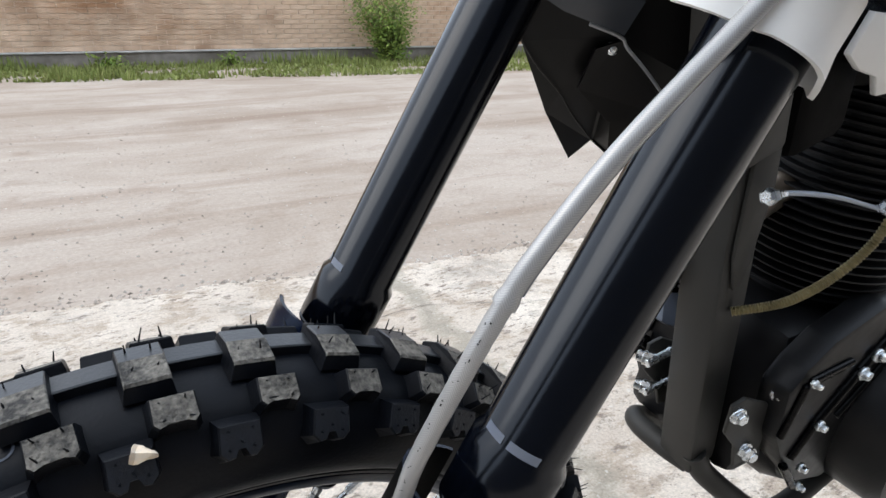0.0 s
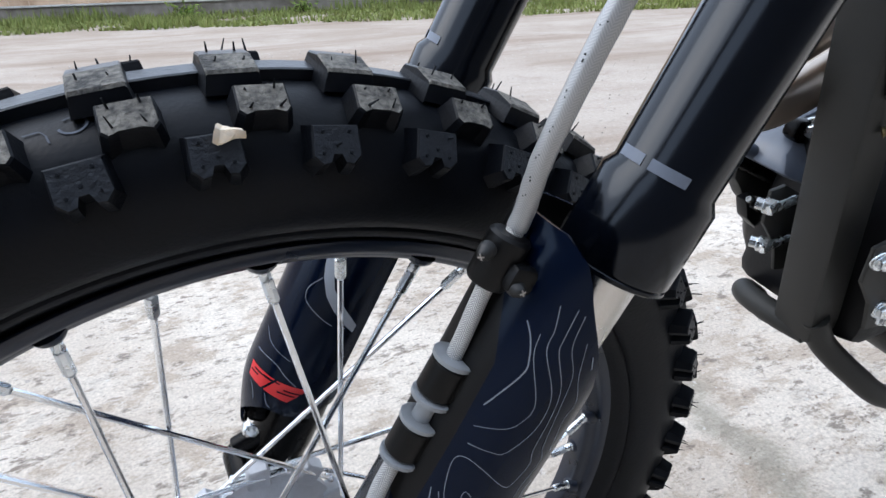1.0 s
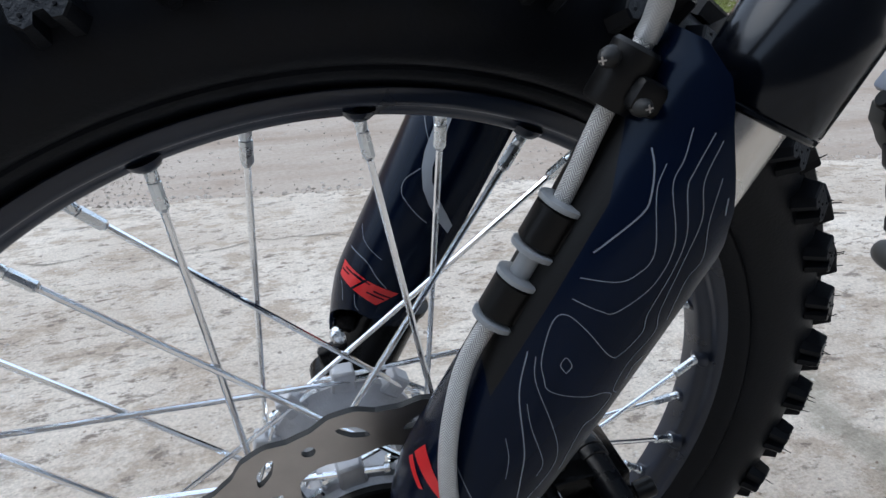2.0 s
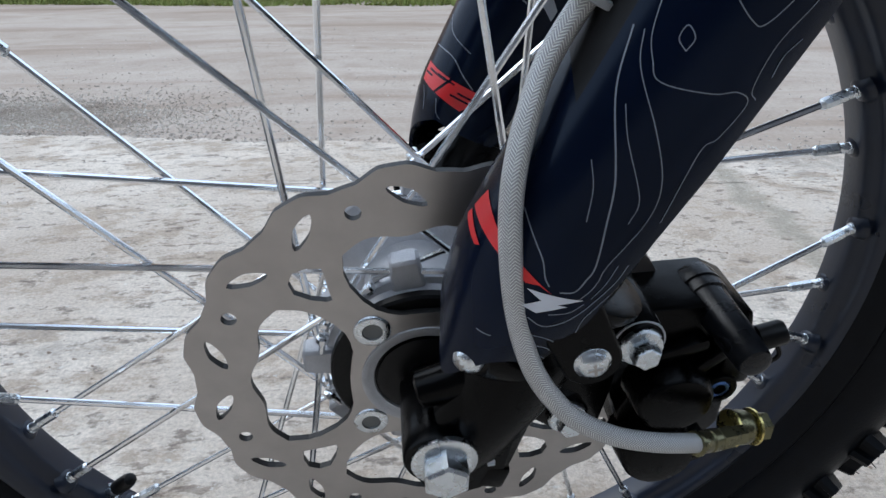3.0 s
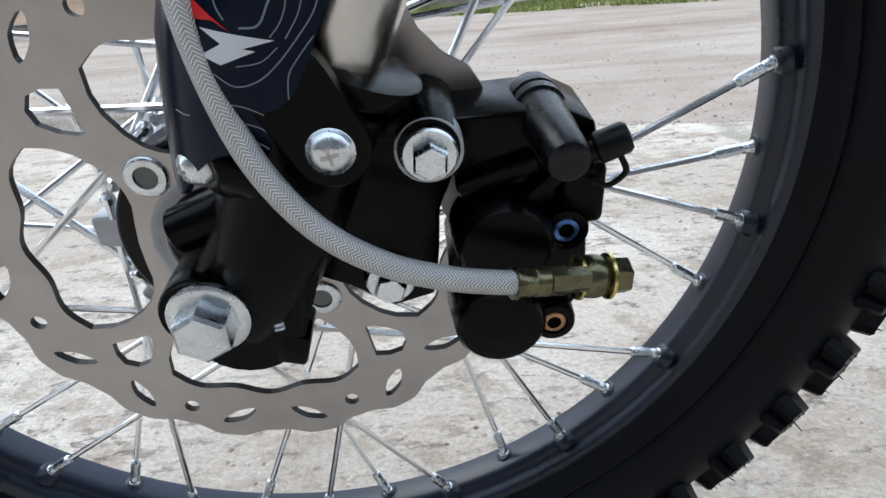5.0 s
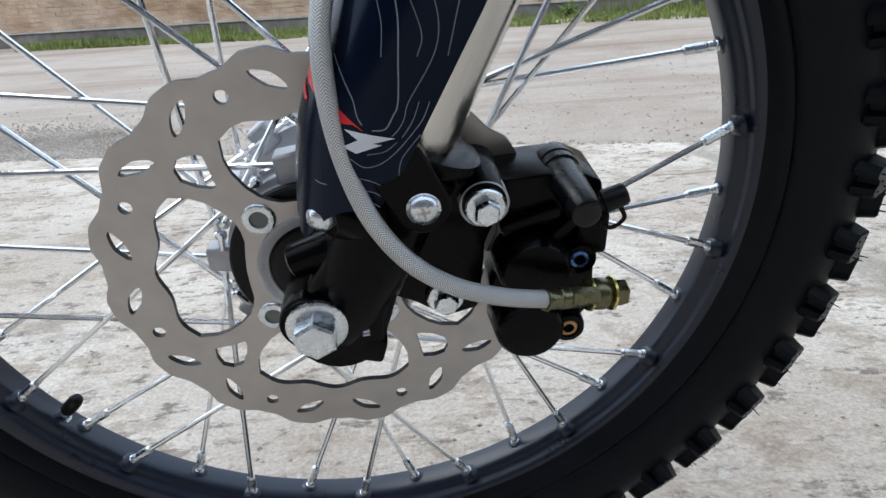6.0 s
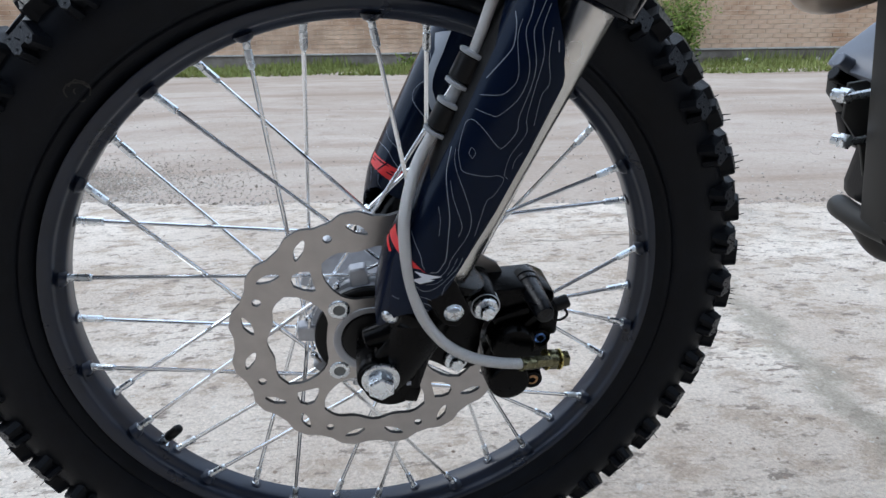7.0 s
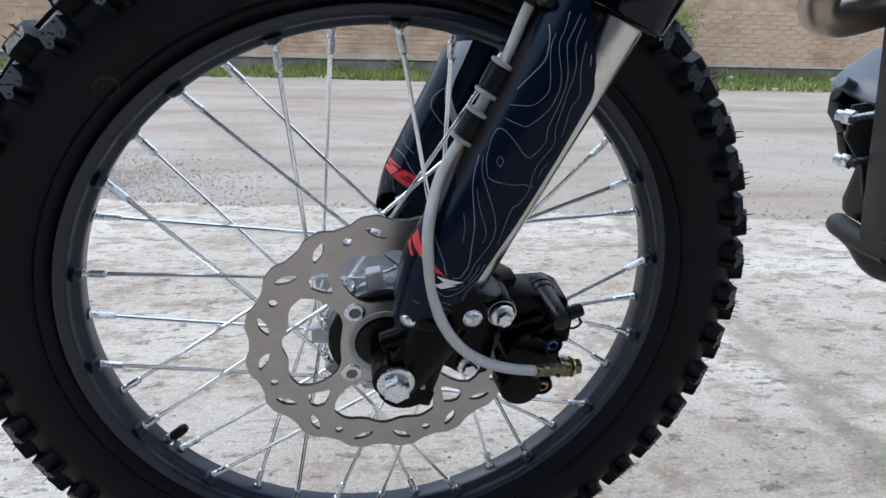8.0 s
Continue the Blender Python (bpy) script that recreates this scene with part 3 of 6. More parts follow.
def make_wall():
    """A long buff brick wall on a dark plinth with a thin ledge."""
    bm = bmesh.new()
    block(bm, WALL_AT @ pose(0, 0.18, 1.49), (60, 0.36, 2.7))
    wall = tagged(part("wall_north", bm, MORTAR, smooth=False), "long buff brick wall of a shed with stained lower courses", "wall", kind="structure")
    bm = bmesh.new()
    block(bm, WALL_AT @ pose(0, 0.12, 0.03), (60, 0.44, 0.32), 0.02)
    tagged(part("trim", bm, PLINTH), "dark concrete plinth along the brick wall, coloured with its ledge's shadow", "plinth", kind="structure")
    bm = bmesh.new()
    block(bm, WALL_AT @ pose(0, -0.06, 0.197), (60, 0.15, 0.025), 0.006)
    tagged(part("trim", bm, CONCRETE), "thin pale concrete ledge on the plinth", "ledge", kind="structure")
    return wall


wall = make_wall()
# unseen wall, added so that the black parts mirror something dark
bm = bmesh.new()
block(bm, pose(0, -3.4, 2.2), (40, 0.4, 4.5))
tagged(part("wall_south", bm, RENDER, smooth=False), "plain dark wall added out of view behind the camera to darken reflections", "wall", kind="structure")
bike_lean = pose(0, 0, 0.342, 10.658, -8.780, 0)
motorcycle = tagged(new("motorcycle"), "black off-road motorcycle with a knobbly spoked front wheel, parked leaning", "motorcycle")
motorcycle.matrix_basis = bike_lean


# ---- front wheel; its axle runs along y through the motorcycle's origin ----
WHEEL = pose(0.0019, -0.0013, -0.0015, -0.2, 0, 0.41)


def polar(r, deg, y=0.0):
    return Vector((r * math.cos(radians(deg)), y, r * math.sin(radians(deg))))


def revolve(bm, profile, seg, closed=True):
    """Turns a profile of (y, radius) about the axle."""
    rings = []
    for y, r in profile:
        rings.append([bm.verts.new(polar(r, 360 * i / seg, y)) for i in range(seg)])
    pairs = list(zip(rings, rings[1:])) + ([(rings[-1], rings[0])] if closed else [])
    for a, b in pairs:
        bridge(bm, a, b)


def knob_mesh(outline, height, spread, top_z=None):
    """A moulded block: its top outline in x and y, wider at its foot, with softened upper edges."""
    bm = bmesh.new()
    n = len(outline)
    rise = top_z or (lambda x, y: 0.0)
    foot = [bm.verts.new((x * spread[0], y * spread[1], 0)) for x, y in outline]
    brow = [bm.verts.new((x, y, height - 0.0009 + rise(x, y))) for x, y in outline]
    lip = [bm.verts.new((x * 0.93, y * 0.93, height + rise(x, y))) for x, y in outline]
    bridge(bm, foot, brow)
    bridge(bm, brow, lip)
    f = bm.faces.new(lip)
    f.material_index = 1
    return bm


def make_tyre():
    half = [(0.0, 0.334), (0.010, 0.3336), (0.019, 0.3312), (0.0268, 0.3268), (0.0328, 0.3185), (0.0362, 0.3075), (0.0368, 0.298), (0.0354, 0.290), (0.0327, 0.2830), (0.0302, 0.2794), (0.0284, 0.2777), (0.0262, 0.2765), (0.0268, 0.2749), (0.0258, 0.2725), (0.0228, 0.2696), (0.0192, 0.2672), (0.0165, 0.264)]
    profile = [(-y, r) for y, r in half[::-1]] + half[1:]
    bm = bmesh.new()
    revolve(bm, profile, 180)
    tyre = part("front_tyre", bm, RUBBER, motorcycle, "new black knobbly tyre with moulding hairs", m=pose(0, 0, 0, -0.7, 0, 0))
    # raised rib between the centre knobs
    bm = bmesh.new()
    revolve(bm, [(0.0025, 0.3325), (0.0034, 0.3385), (0.0042, 0.3391), (0.0155, 0.3388), (0.0165, 0.3378), (0.0175, 0.330)], 180)
    # rib's top gets the painted sheen colour, its side walls stay dark
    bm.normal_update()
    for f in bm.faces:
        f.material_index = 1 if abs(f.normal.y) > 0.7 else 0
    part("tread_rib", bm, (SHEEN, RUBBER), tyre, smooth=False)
    pitch, rows = 8.0, []
    rows.append((0.0, 0.331, 0.0, 0.0116, 0.0))
    for s in (-1, 1):
        rows.append((s * 0.0220, 0.3275, s * 31, 0.0115, -0.155))
        rows.append((s * 0.0312, 0.3165, s * 57, 0.0122, 0.295))
    shapes = {}
    hairs = bmesh.new()
    for row, (y, r, tilt, height, phase) in enumerate(rows):
        out = 1 if y < 0 else -1
        for k in range(45):
            deg = 79.8 + pitch * (k + phase)
            radial = polar(1, deg)
            along = Vector((-radial.z, 0, radial.x))
            up = radial * math.cos(radians(tilt)) + Vector((0, math.sin(radians(tilt)), 0))
            up.normalize()
            m = Matrix((along, up.cross(along), up)).transposed().to_4x4()
            m.translation = polar(r, deg, y)
            if row not in shapes:
                if row == 0:
                    # crowned: near flank dusty, far flank coloured pale for the sky's sheen
                    bm = bmesh.new()
                    lines = []
                    for yy, z in ((0.0142, 0.003), (0.0124, height - 0.0008), (0.0114, height + 0.0006), (-0.003, height + 0.0024), (-0.0155, height + 0.0002), (-0.0165, height - 0.001), (-0.018, 0.003)):
                        w = 0.0114 if z < 0.005 else 0.0101
                        lines.append([bm.verts.new((-w, yy, z)), bm.verts.new((-w * 0.94, yy, z + 0.0007)), bm.verts.new((w * 0.94, yy, z + 0.0007)), bm.verts.new((w, yy, z))])
                    for q, (a, b) in enumerate(zip(lines, lines[1:])):
                        for e in range(3):
                            f = bm.faces.new((a[e], a[e + 1], b[e + 1], b[e]))
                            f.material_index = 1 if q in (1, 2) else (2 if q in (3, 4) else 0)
                    for e in (0, 3):
                        bm.faces.new([l[e] for l in lines])
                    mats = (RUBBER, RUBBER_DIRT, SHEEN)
                elif abs(tilt) < 50:
                    bm = knob_mesh([(-0.0098, -0.0072 * out), (0.0098, -0.0072 * out), (0.0101, 0.005 * out), (0.0078, 0.0074 * out), (0.0042, 0.006 * out), (-0.0042, 0.006 * out), (-0.0078, 0.0074 * out), (-0.0101, 0.005 * out)], height, (1.16, 1.14))
                    mats = (RUBBER, RUBBER_DIRT)
                else:
                    bm = knob_mesh([(-0.0096, -0.0075 * out), (0.0096, -0.0075 * out), (0.0101, 0.005 * out), (0.0066, 0.0084 * out), (0.0033, 0.0078 * out), (0.0018, 0.0042 * out), (-0.0018, 0.0042 * out), (-0.0033, 0.0078 * out), (-0.0066, 0.0084 * out), (-0.0101, 0.005 * out)], height, (1.14, 1.3))
                    # side knob's top takes the bluish sheen colour
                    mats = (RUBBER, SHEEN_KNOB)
                shapes[row] = part("knob", bm, mats, tyre, m=m, smooth=False)
            else:
                again(shapes[row], tyre, m)
            stubs = [(-0.6, -0.62), (0.6, -0.62), (-0.62, 0.5), (0.62, 0.5)] + ([(0, 0.1)] if abs(tilt) > 50 else [])
            for a, b in stubs:
                side = abs(tilt) > 50
                if side or random.random() < 0.7:
                    c = m @ Vector((a * 0.009, b * (0.0075 * out if row else 0.013) - (0 if row else 0.003), height - 0.0006 + (0 if row else 0.0012)))
                    way = (up + 0.3 * Vector((random.uniform(-1, 1), random.uniform(-1, 1), random.uniform(-1, 1)))).normalized()
                    if side and random.random() < 0.75:
                        lathe(hairs, c, c + up, [(0, 0.0009), (0.0012, 0.0007)], 6)
                    else:
                        lathe(hairs, c, c + way, [(0, 0.0006), (random.uniform(0.0015, 0.008), 0.0003)], 4)
    part("moulding_hairs", hairs, RUBBER, tyre, smooth=False)["kind"] = "stuff"
    # faint chalk ring and stroke between two knobs
    bm = bmesh.new()

    def on_side(deg, y):
        return polar(float(np.interp(-y, [h[0] for h in half[:9]], [h[1] for h in half[:9]])) + 0.0005, deg, y)

    loops = [[bm.verts.new(on_side(89.75 + math.degrees(q * math.cos(a) / 0.332), -0.0135 + q * 0.95 * math.sin(a))) for a in [0.9 + 5.2 * i / 20 for i in range(21)]] for q in (0.0043, 0.0054)]
    for i in range(20):
        bm.faces.new((loops[0][i], loops[0][i + 1], loops[1][i + 1], loops[1][i]))
    line = [(92.7, -0.0125), (91.7, -0.0125), (91.4, -0.0155), (91.3, -0.0195)]
    prev = None
    for (d, y) in line:
        pair = [bm.verts.new(on_side(d, y)), bm.verts.new(on_side(d - 0.15, y - 0.0008))]
        if prev:
            bm.faces.new((prev[0], prev[1], pair[1], pair[0]))
        prev = pair
    part("chalk_mark", bm, CHALK, tyre, "faint chalk ring and stroke", smooth=False)
    bm = bmesh.new()

    def on_wall(u, v):
        r = 0.2805 + v
        return polar(r, 123.5 + math.degrees(u / r), -float(np.interp(r, [h[1] for h in half[9:2:-1]], [h[0] for h in half[9:2:-1]])) - 0.0005)

    for q0, q1, a0, a1 in ((0.0068, 0.0078, 0.3, 4.4), (0.0055, 0.0068, 1.5, 3.6), (0.0062, 0.0070, 4.9, 5.6), (0.0018, 0.0026, 0.0, 2.0)):
        prev = None
        for i in range(17):
            a = a0 + (a1 - a0) * i / 16
            k = 1 + 0.16 * noise.noise((a * 2.3, q0 * 900, 0))
            pair = [bm.verts.new(on_wall(1.15 * q * k * math.cos(a), q * k * math.sin(a))) for q in (q0, q1)]
            if prev:
                bm.faces.new((prev[0], prev[1], pair[1], pair[0]))
            prev = pair
    part("scuff_mark", bm, SCUFF, tyre, "dull brown scuff on the sidewall", smooth=False)
    return tyre


make_tyre()
NIPPLE_R = 0.252
# how far each spoke hole lies from an even spacing, in degrees
LACING = [-0.9, 0.15, -0.2, -0.5, -1.9, -0.25, -0.7, -2.1, -0.9, -0.5, 0.0, -0.8, -1.7, -0.8, -1.4, 0.15, 0.1, 0.0, 0.0, 0.0, 0.0, -0.1, -0.15, -0.4, -0.3, 0.9, 1.6, 0.5, 1.2, 2.0, 1.05, 0.8, 0.5, 0.1, -0.3, -0.6]


def make_rim():
    half = [(0.0, 0.2495), (0.0042, 0.2497), (0.0065, 0.2508), (0.0082, 0.2535), (0.0096, 0.2558), (0.0112, 0.2568), (0.0135, 0.2572), (0.0155, 0.2582), (0.0168, 0.2605), (0.0178, 0.2635), (0.0184, 0.2655), (0.0181, 0.2668), (0.0168, 0.2672), (0.015, 0.2655), (0.012, 0.264), (0.0, 0.263)]
    far = [(0.0, 0.2495), (0.010, 0.2495), (0.0118, 0.2502), (0.0132, 0.2535), (0.0142, 0.2558), (0.0152, 0.257)] + half[7:]
    prof = far + [(-y, r) for y, r in half[::-1]][1:-1]
    bm = bmesh.new()
    revolve(bm, prof, 216)
    # a dimpled seat round each nipple
    for j in range(36):
        y = -0.0045 if j % 2 == 0 else 0.0045
        deg = 80 + 10 * j + LACING[j]
        lathe(bm, polar(0.2535, deg, y), polar(0.2, deg, y), [(0, 0.0085), (0.0025, 0.0075), (0.0048, 0.0052), (0.0052, 0.0034)], 12)
    return part("front_rim", bm, SATIN, motorcycle, "satin black aluminium rim laced with steel spokes", m=WHEEL)


rim = make_rim()
LUG_R, FLANGE = 0.055, 0.036


def make_spokes():
    """36 straight spokes laced to tangent lugs, each in a long nipple."""
    for j in range(36):
        near = j % 2 == 0
        deg = 80 + 10 * j
        turn = 1 if j % 4 in (1, 2) else -1
        hole = polar(NIPPLE_R - 0.001, deg + LACING[j], -0.0045 if near else 0.0045)
        off = math.degrees(math.acos(LUG_R / NIPPLE_R))
        end_y = (-FLANGE if near else FLANGE) + (0.003 if turn > 0 else -0.003)
        foot = polar(LUG_R, deg + turn * off, end_y)
        way = (foot - hole).normalized()
        end = foot + way * 0.009
        bm = bmesh.new()
        rod(bm, hole + way * 0.012, end, 0.0018, 8)
        lathe(bm, end, end + way, [(0, 0.0032), (0.003, 0.0032), (0.004, 0.002)], 8)
        part("spoke", bm, SPOKE, rim)
        bm = bmesh.new()
        lathe(bm, hole, hole + way, [(0, 0.0036), (0.003, 0.0036), (0.0036, 0.003), (0.0075, 0.003), (0.0079, 0.0027), (0.0085, 0.0027), (0.0089, 0.0031), (0.0208, 0.0031), (0.0215, 0.0024), (0.0225, 0.002)], 8, 0.3 * j)
        part("nipple", bm, ZINC, rim)


make_spokes()


def make_valve():
    p = polar(0.2515, 206, 0.0)
    way = Vector((0.76, -0.25, 0.60)).normalized()
    bm = bmesh.new()
    lathe(bm, p, p + way, [(0, 0.0062), (0.003, 0.0062), (0.0031, 0.0042), (0.012, 0.0042), (0.0125, 0.0035), (0.02, 0.0035)], 12)
    v = part("valve_stem", bm, ZINC, motorcycle)
    bm = bmesh.new()
    lathe(bm, p + way * 0.0135, p + way, [(0, 0.0046), (0.001, 0.005), (0.016, 0.0049), (0.0195, 0.004), (0.021, 0.002)], 12)
    part("valve_cap", bm, PLASTIC, v, "black rubber valve cap")


make_valve()


def make_hub():
    bm = bmesh.new()
    steps = [(-0.052, 0.012), (-0.052, 0.026), (-0.048, 0.030), (-0.0455, 0.046), (-0.040, 0.047), (-0.0385, 0.050), (-0.0335, 0.050), (-0.031, 0.044), (-0.024, 0.030), (0.024, 0.030), (0.031, 0.044), (0.0335, 0.050), (0.0385, 0.050), (0.042, 0.044), (0.05, 0.028), (0.052, 0.012)]
    revolve(bm, steps, 72)
    hub = part("hub", bm, HUB, motorcycle, "grey cast hub with tangent spoke lugs")
    shape = None
    for side, first in ((-1, 10), (1, 0)):
        for k in range(9):
            deg = first + 40 * k
            radial = polar(1, deg)
            m = Matrix((Vector((-radial.z, 0, radial.x)), Vector((0, -1, 0)), radial)).transposed().to_4x4()
            m.translation = polar(0.0535, deg, side * FLANGE)
            if shape is None:
                bm = bmesh.new()
                block(bm, Matrix(), (0.0165, 0.0135, 0.0165), 0.0015, 1, taper=(0.86, 0.9))
                shape = part("spoke_lug", bm, HUB, hub, m=m)
            else:
                again(shape, hub, m)
    bm = bmesh.new()
    revolve(bm, [(-0.0525, 0.014), (-0.0535, 0.033), (-0.051, 0.0345), (-0.046, 0.0345), (-0.046, 0.014)], 48)
    part("bearing_cover", bm, PLASTIC, hub, "black bearing cover")
    bm = bmesh.new()
    revolve(bm, [(-0.0530, 0.0258), (-0.0543, 0.0264), (-0.0549, 0.0290), (-0.0556, 0.0300), (-0.0556, 0.0322), (-0.0535, 0.0327)], 48)
    part("cover_rim", bm, HUB, hub)
    # black ring over the hub's grey step, just behind the disc
    bm = bmesh.new()
    revolve(bm, [(-0.0460, 0.030), (-0.0507, 0.0305), (-0.0507, 0.0462), (-0.0495, 0.0475), (-0.0460, 0.0478)], 60)
    part("disc_carrier", bm, PLASTIC, hub, "black ring behind the disc")
    bm = bmesh.new()
    revolve(bm, [(-0.0555, 0.010), (-0.0565, 0.0205), (-0.0545, 0.0245), (-0.053, 0.0248), (-0.053, 0.010)], 48)
    part("bearing_seal", bm, PLASTIC, hub)


make_hub()
DISC_Y, DISC_C = -0.0512, 123.0


def make_disc():
    """A wavy stainless disc: eight sectors of slots, four windows between the arms."""
    def loop(c_r, c_deg, pts, turn=0.0):
        out = []
        for a, b in pts:
            ca, sa = math.cos(radians(turn)), math.sin(radians(turn))
            t, r = a * ca - b * sa, a * sa + b * ca
            deg = c_deg + math.degrees(t / c_r)
            out.append(((c_r + r) * math.cos(radians(deg)), (c_r + r) * math.sin(radians(deg))))
        return out

    def lens(n, w, h, p=1.75):
        return [(w * math.copysign(abs(math.cos(2 * math.pi * i / n)) ** p, math.cos(2 * math.pi * i / n)), h * math.sin(2 * math.pi * i / n)) for i in range(n)]

    outline = []
    for i in range(320):
        deg = 360 * i / 320
        ph = ((deg - DISC_C - 11.25) % 22.5) / 22.5
        w = math.cos(2 * math.pi * ph)
        r = 0.1172 + 0.0022 * max(-1, min(1, 1.5 * w))
        outline.append((r * math.cos(radians(deg)), r * math.sin(radians(deg))))
    holes = []
    for k in range(8):
        c = DISC_C + 45 * k
        holes.append(loop(0.1032, c - 22.5, [(0.0036 * math.cos(2 * math.pi * i / 16), 0.0036 * math.sin(2 * math.pi * i / 16)) for i in range(16)]))
        for s in (-1, 1):
            holes.append(loop(0.1050, c + s * 9.4, lens(14, 0.0098, 0.0036), s * 34))
        if k % 2 == 0:
            holes.append(loop(0.0815, c, [(-0.0092, 0.0042), (-0.0045, 0.0085), (0.001, 0.0108), (0.006, 0.0085), (0.0088, 0.003), (0.0068, -0.0045), (0.0025, -0.0105), (-0.0005, -0.0118), (-0.0035, -0.0068), (-0.007, -0.0008)]))
            # the window between this arm and the next
            win = []
            lo, hi = c + 14, c + 76
            for i in range(25):
                a = lo + (hi - lo) * i / 24
                win.append((0.0875 + 0.0018 * math.cos(radians((a - c - 45) * 16)), a))
            win += [(0.0775, c + 79.5), (0.070, c + 81), (0.060, c + 81), (0.0525, c + 79), (0.0475, c + 75), (0.0438, c + 69), (0.042, c + 58), (0.0415, c + 45), (0.042, c + 32), (0.0438, c + 21), (0.0475, c + 15), (0.0525, c + 11), (0.060, c + 9), (0.070, c + 9), (0.0775, c + 10.5)]
            holes.append([(r * math.cos(radians(a)), r * math.sin(radians(a))) for r, a in win])
    holes.append([(0.0325 * math.cos(2 * math.pi * i / 48), 0.0325 * math.sin(2 * math.pi * i / 48)) for i in range(48)])
    bm = bmesh.new()
    m = Matrix(((1, 0, 0, 0), (0, 0, -1, DISC_Y), (0, 1, 0, 0), (0, 0, 0, 1)))
    plate(bm, m, outline, 0.0036, holes)
    # slot walls and rim take near-black STEEL_EDGE, far darker than the faces
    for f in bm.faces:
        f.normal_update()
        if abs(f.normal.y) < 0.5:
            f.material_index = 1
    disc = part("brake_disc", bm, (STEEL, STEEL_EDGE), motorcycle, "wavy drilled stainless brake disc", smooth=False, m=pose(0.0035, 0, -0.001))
    for k in range(4):
        socket_head("disc_bolt", polar(0.0438, DISC_C + 90 * k, DISC_Y - 0.0028), (0, -1, 0), disc, 0.0090)
    return disc


make_disc()

# ---- fork: legs run up and back, s along the leg, v behind it ----
RAKE = radians(34.8)
UPW, BACK = Vector((math.sin(RAKE), 0, math.cos(RAKE))), Vector((math.cos(RAKE), 0, -math.sin(RAKE)))


def leg_point(s, v, y, side):
    base = Vector((0.0252, -0.0015 - 0.01 * min(s, 0.25), 0.0013)) if side < 0 else Vector((0.0215 + 0.004 * max(0, 1 - s / 0.3), 0, 0))
    # the near leg stands a little steeper than the guard's foot
    v += -0.032 * max(0.0, s - 0.15) if side < 0 else 0.0
    return base + UPW * s + BACK * v + Vector((0, y, 0))


GUARD_V, GUARD_R = -0.022, 0.035


def guard_point(s, a, side, lift=0.0):
    """On a fork guard: a degrees round it, from outwards to the front."""
    r = float(np.interp(s, (0.026, 0.0365, 0.06, 0.076, 0.088), (0.0195, 0.0228, 0.0300, 0.0338, GUARD_R))) + lift
    return leg_point(s, GUARD_V - r * math.sin(radians(a)), side * (0.083 + r * math.cos(radians(a))), side)


def rear_edge(s):
    """Where the guard ends behind, in degrees: it sweeps forward near its top."""
    return float(np.interp(s, (0.06, 0.1, 0.15, 0.2, 0.244, 0.254, 0.260, 0.265, 0.271, 0.278, 0.284, 0.290, 0.296, 0.300, 0.303), (-18, -20, -24, -26, -24, -11, -6, 1, 9, 18.5, 26, 32, 39, 48, 62)))


def make_guard(leg, side):
    """The curved plastic shield in front of the stanchion."""
    bm = bmesh.new()
    na, ns = 40, 40
    faces = []
    for layer in (0.0, -0.0025):
        g = []
        for i in range(ns + 1):
            row = []
            for j in range(na + 1):
                f = j / na
                top = 0.303
                turn = -20 + 225 * f
                bot = 0.056 - 0.030 * math.exp(-((turn - 48) / 30) ** 2) + 0.016 * min(1, max(0, (turn - 95) / 40))
                s = bot + (top - bot) * i / ns
                a = rear_edge(s) + (205 - rear_edge(s)) * f
                row.append(bm.verts.new(guard_point(s, a, side, layer)))
            g.append(row)
        for i in range(ns):
            for j in range(na):
                f = bm.faces.new((g[i][j], g[i][j + 1], g[i + 1][j + 1], g[i + 1][j]))
                f.material_index = 1 if side < 0 and j > 0.36 * na and i > 0.42 * ns else 0
        faces.append(g)
    o, n = faces
    rim_o = [o[0][j] for j in range(na + 1)] + [o[i][na] for i in range(1, ns + 1)] + [o[ns][j] for j in range(na - 1, -1, -1)] + [o[i][0] for i in range(ns - 1, 0, -1)]
    rim_n = [n[0][j] for j in range(na + 1)] + [n[i][na] for i in range(1, ns + 1)] + [n[ns][j] for j in range(na - 1, -1, -1)] + [n[i][0] for i in range(ns - 1, 0, -1)]
    bridge(bm, rim_o, rim_n)
    part("fork_guard", bm, (NAVY, PLASTIC), leg, "glossy navy fork guard printed with pale contour lines")


def contour(leg, side, pts, w=0.00035, material=None, name="contour_line", closed=False):
    """A thin printed line on the guard, through (s, degrees)."""
    path = smooth_path([(s, a / 1000, 0) for s, a in pts], 6)
    if side < 0:
        path = [p for p in path if p.y * 1000 > rear_edge(p.x) + 0.8]
    bm = bmesh.new()
    left, right = [], []
    for i, p in enumerate(path):
        q = path[min(i + 1, len(path) - 1)] - path[max(i - 1, 0)]
        c = guard_point(p.x, p.y * 1000, side, 0.0002)
        t = (guard_point(p.x + q.x * 0.1, (p.y + q.y * 0.1) * 1000, side, 0.0002) - c).normalized()
        nrm = (c - leg_point(p.x, GUARD_V, side * 0.083, side)).normalized()
        b = nrm.cross(t) * w
        left.append(bm.verts.new(c + b))
        right.append(bm.verts.new(c - b))
    for i in range(len(path) - 1):
        bm.faces.new((left[i], left[i + 1], right[i + 1], right[i]))
    return part(name, bm, material or LINE, leg, smooth=False)


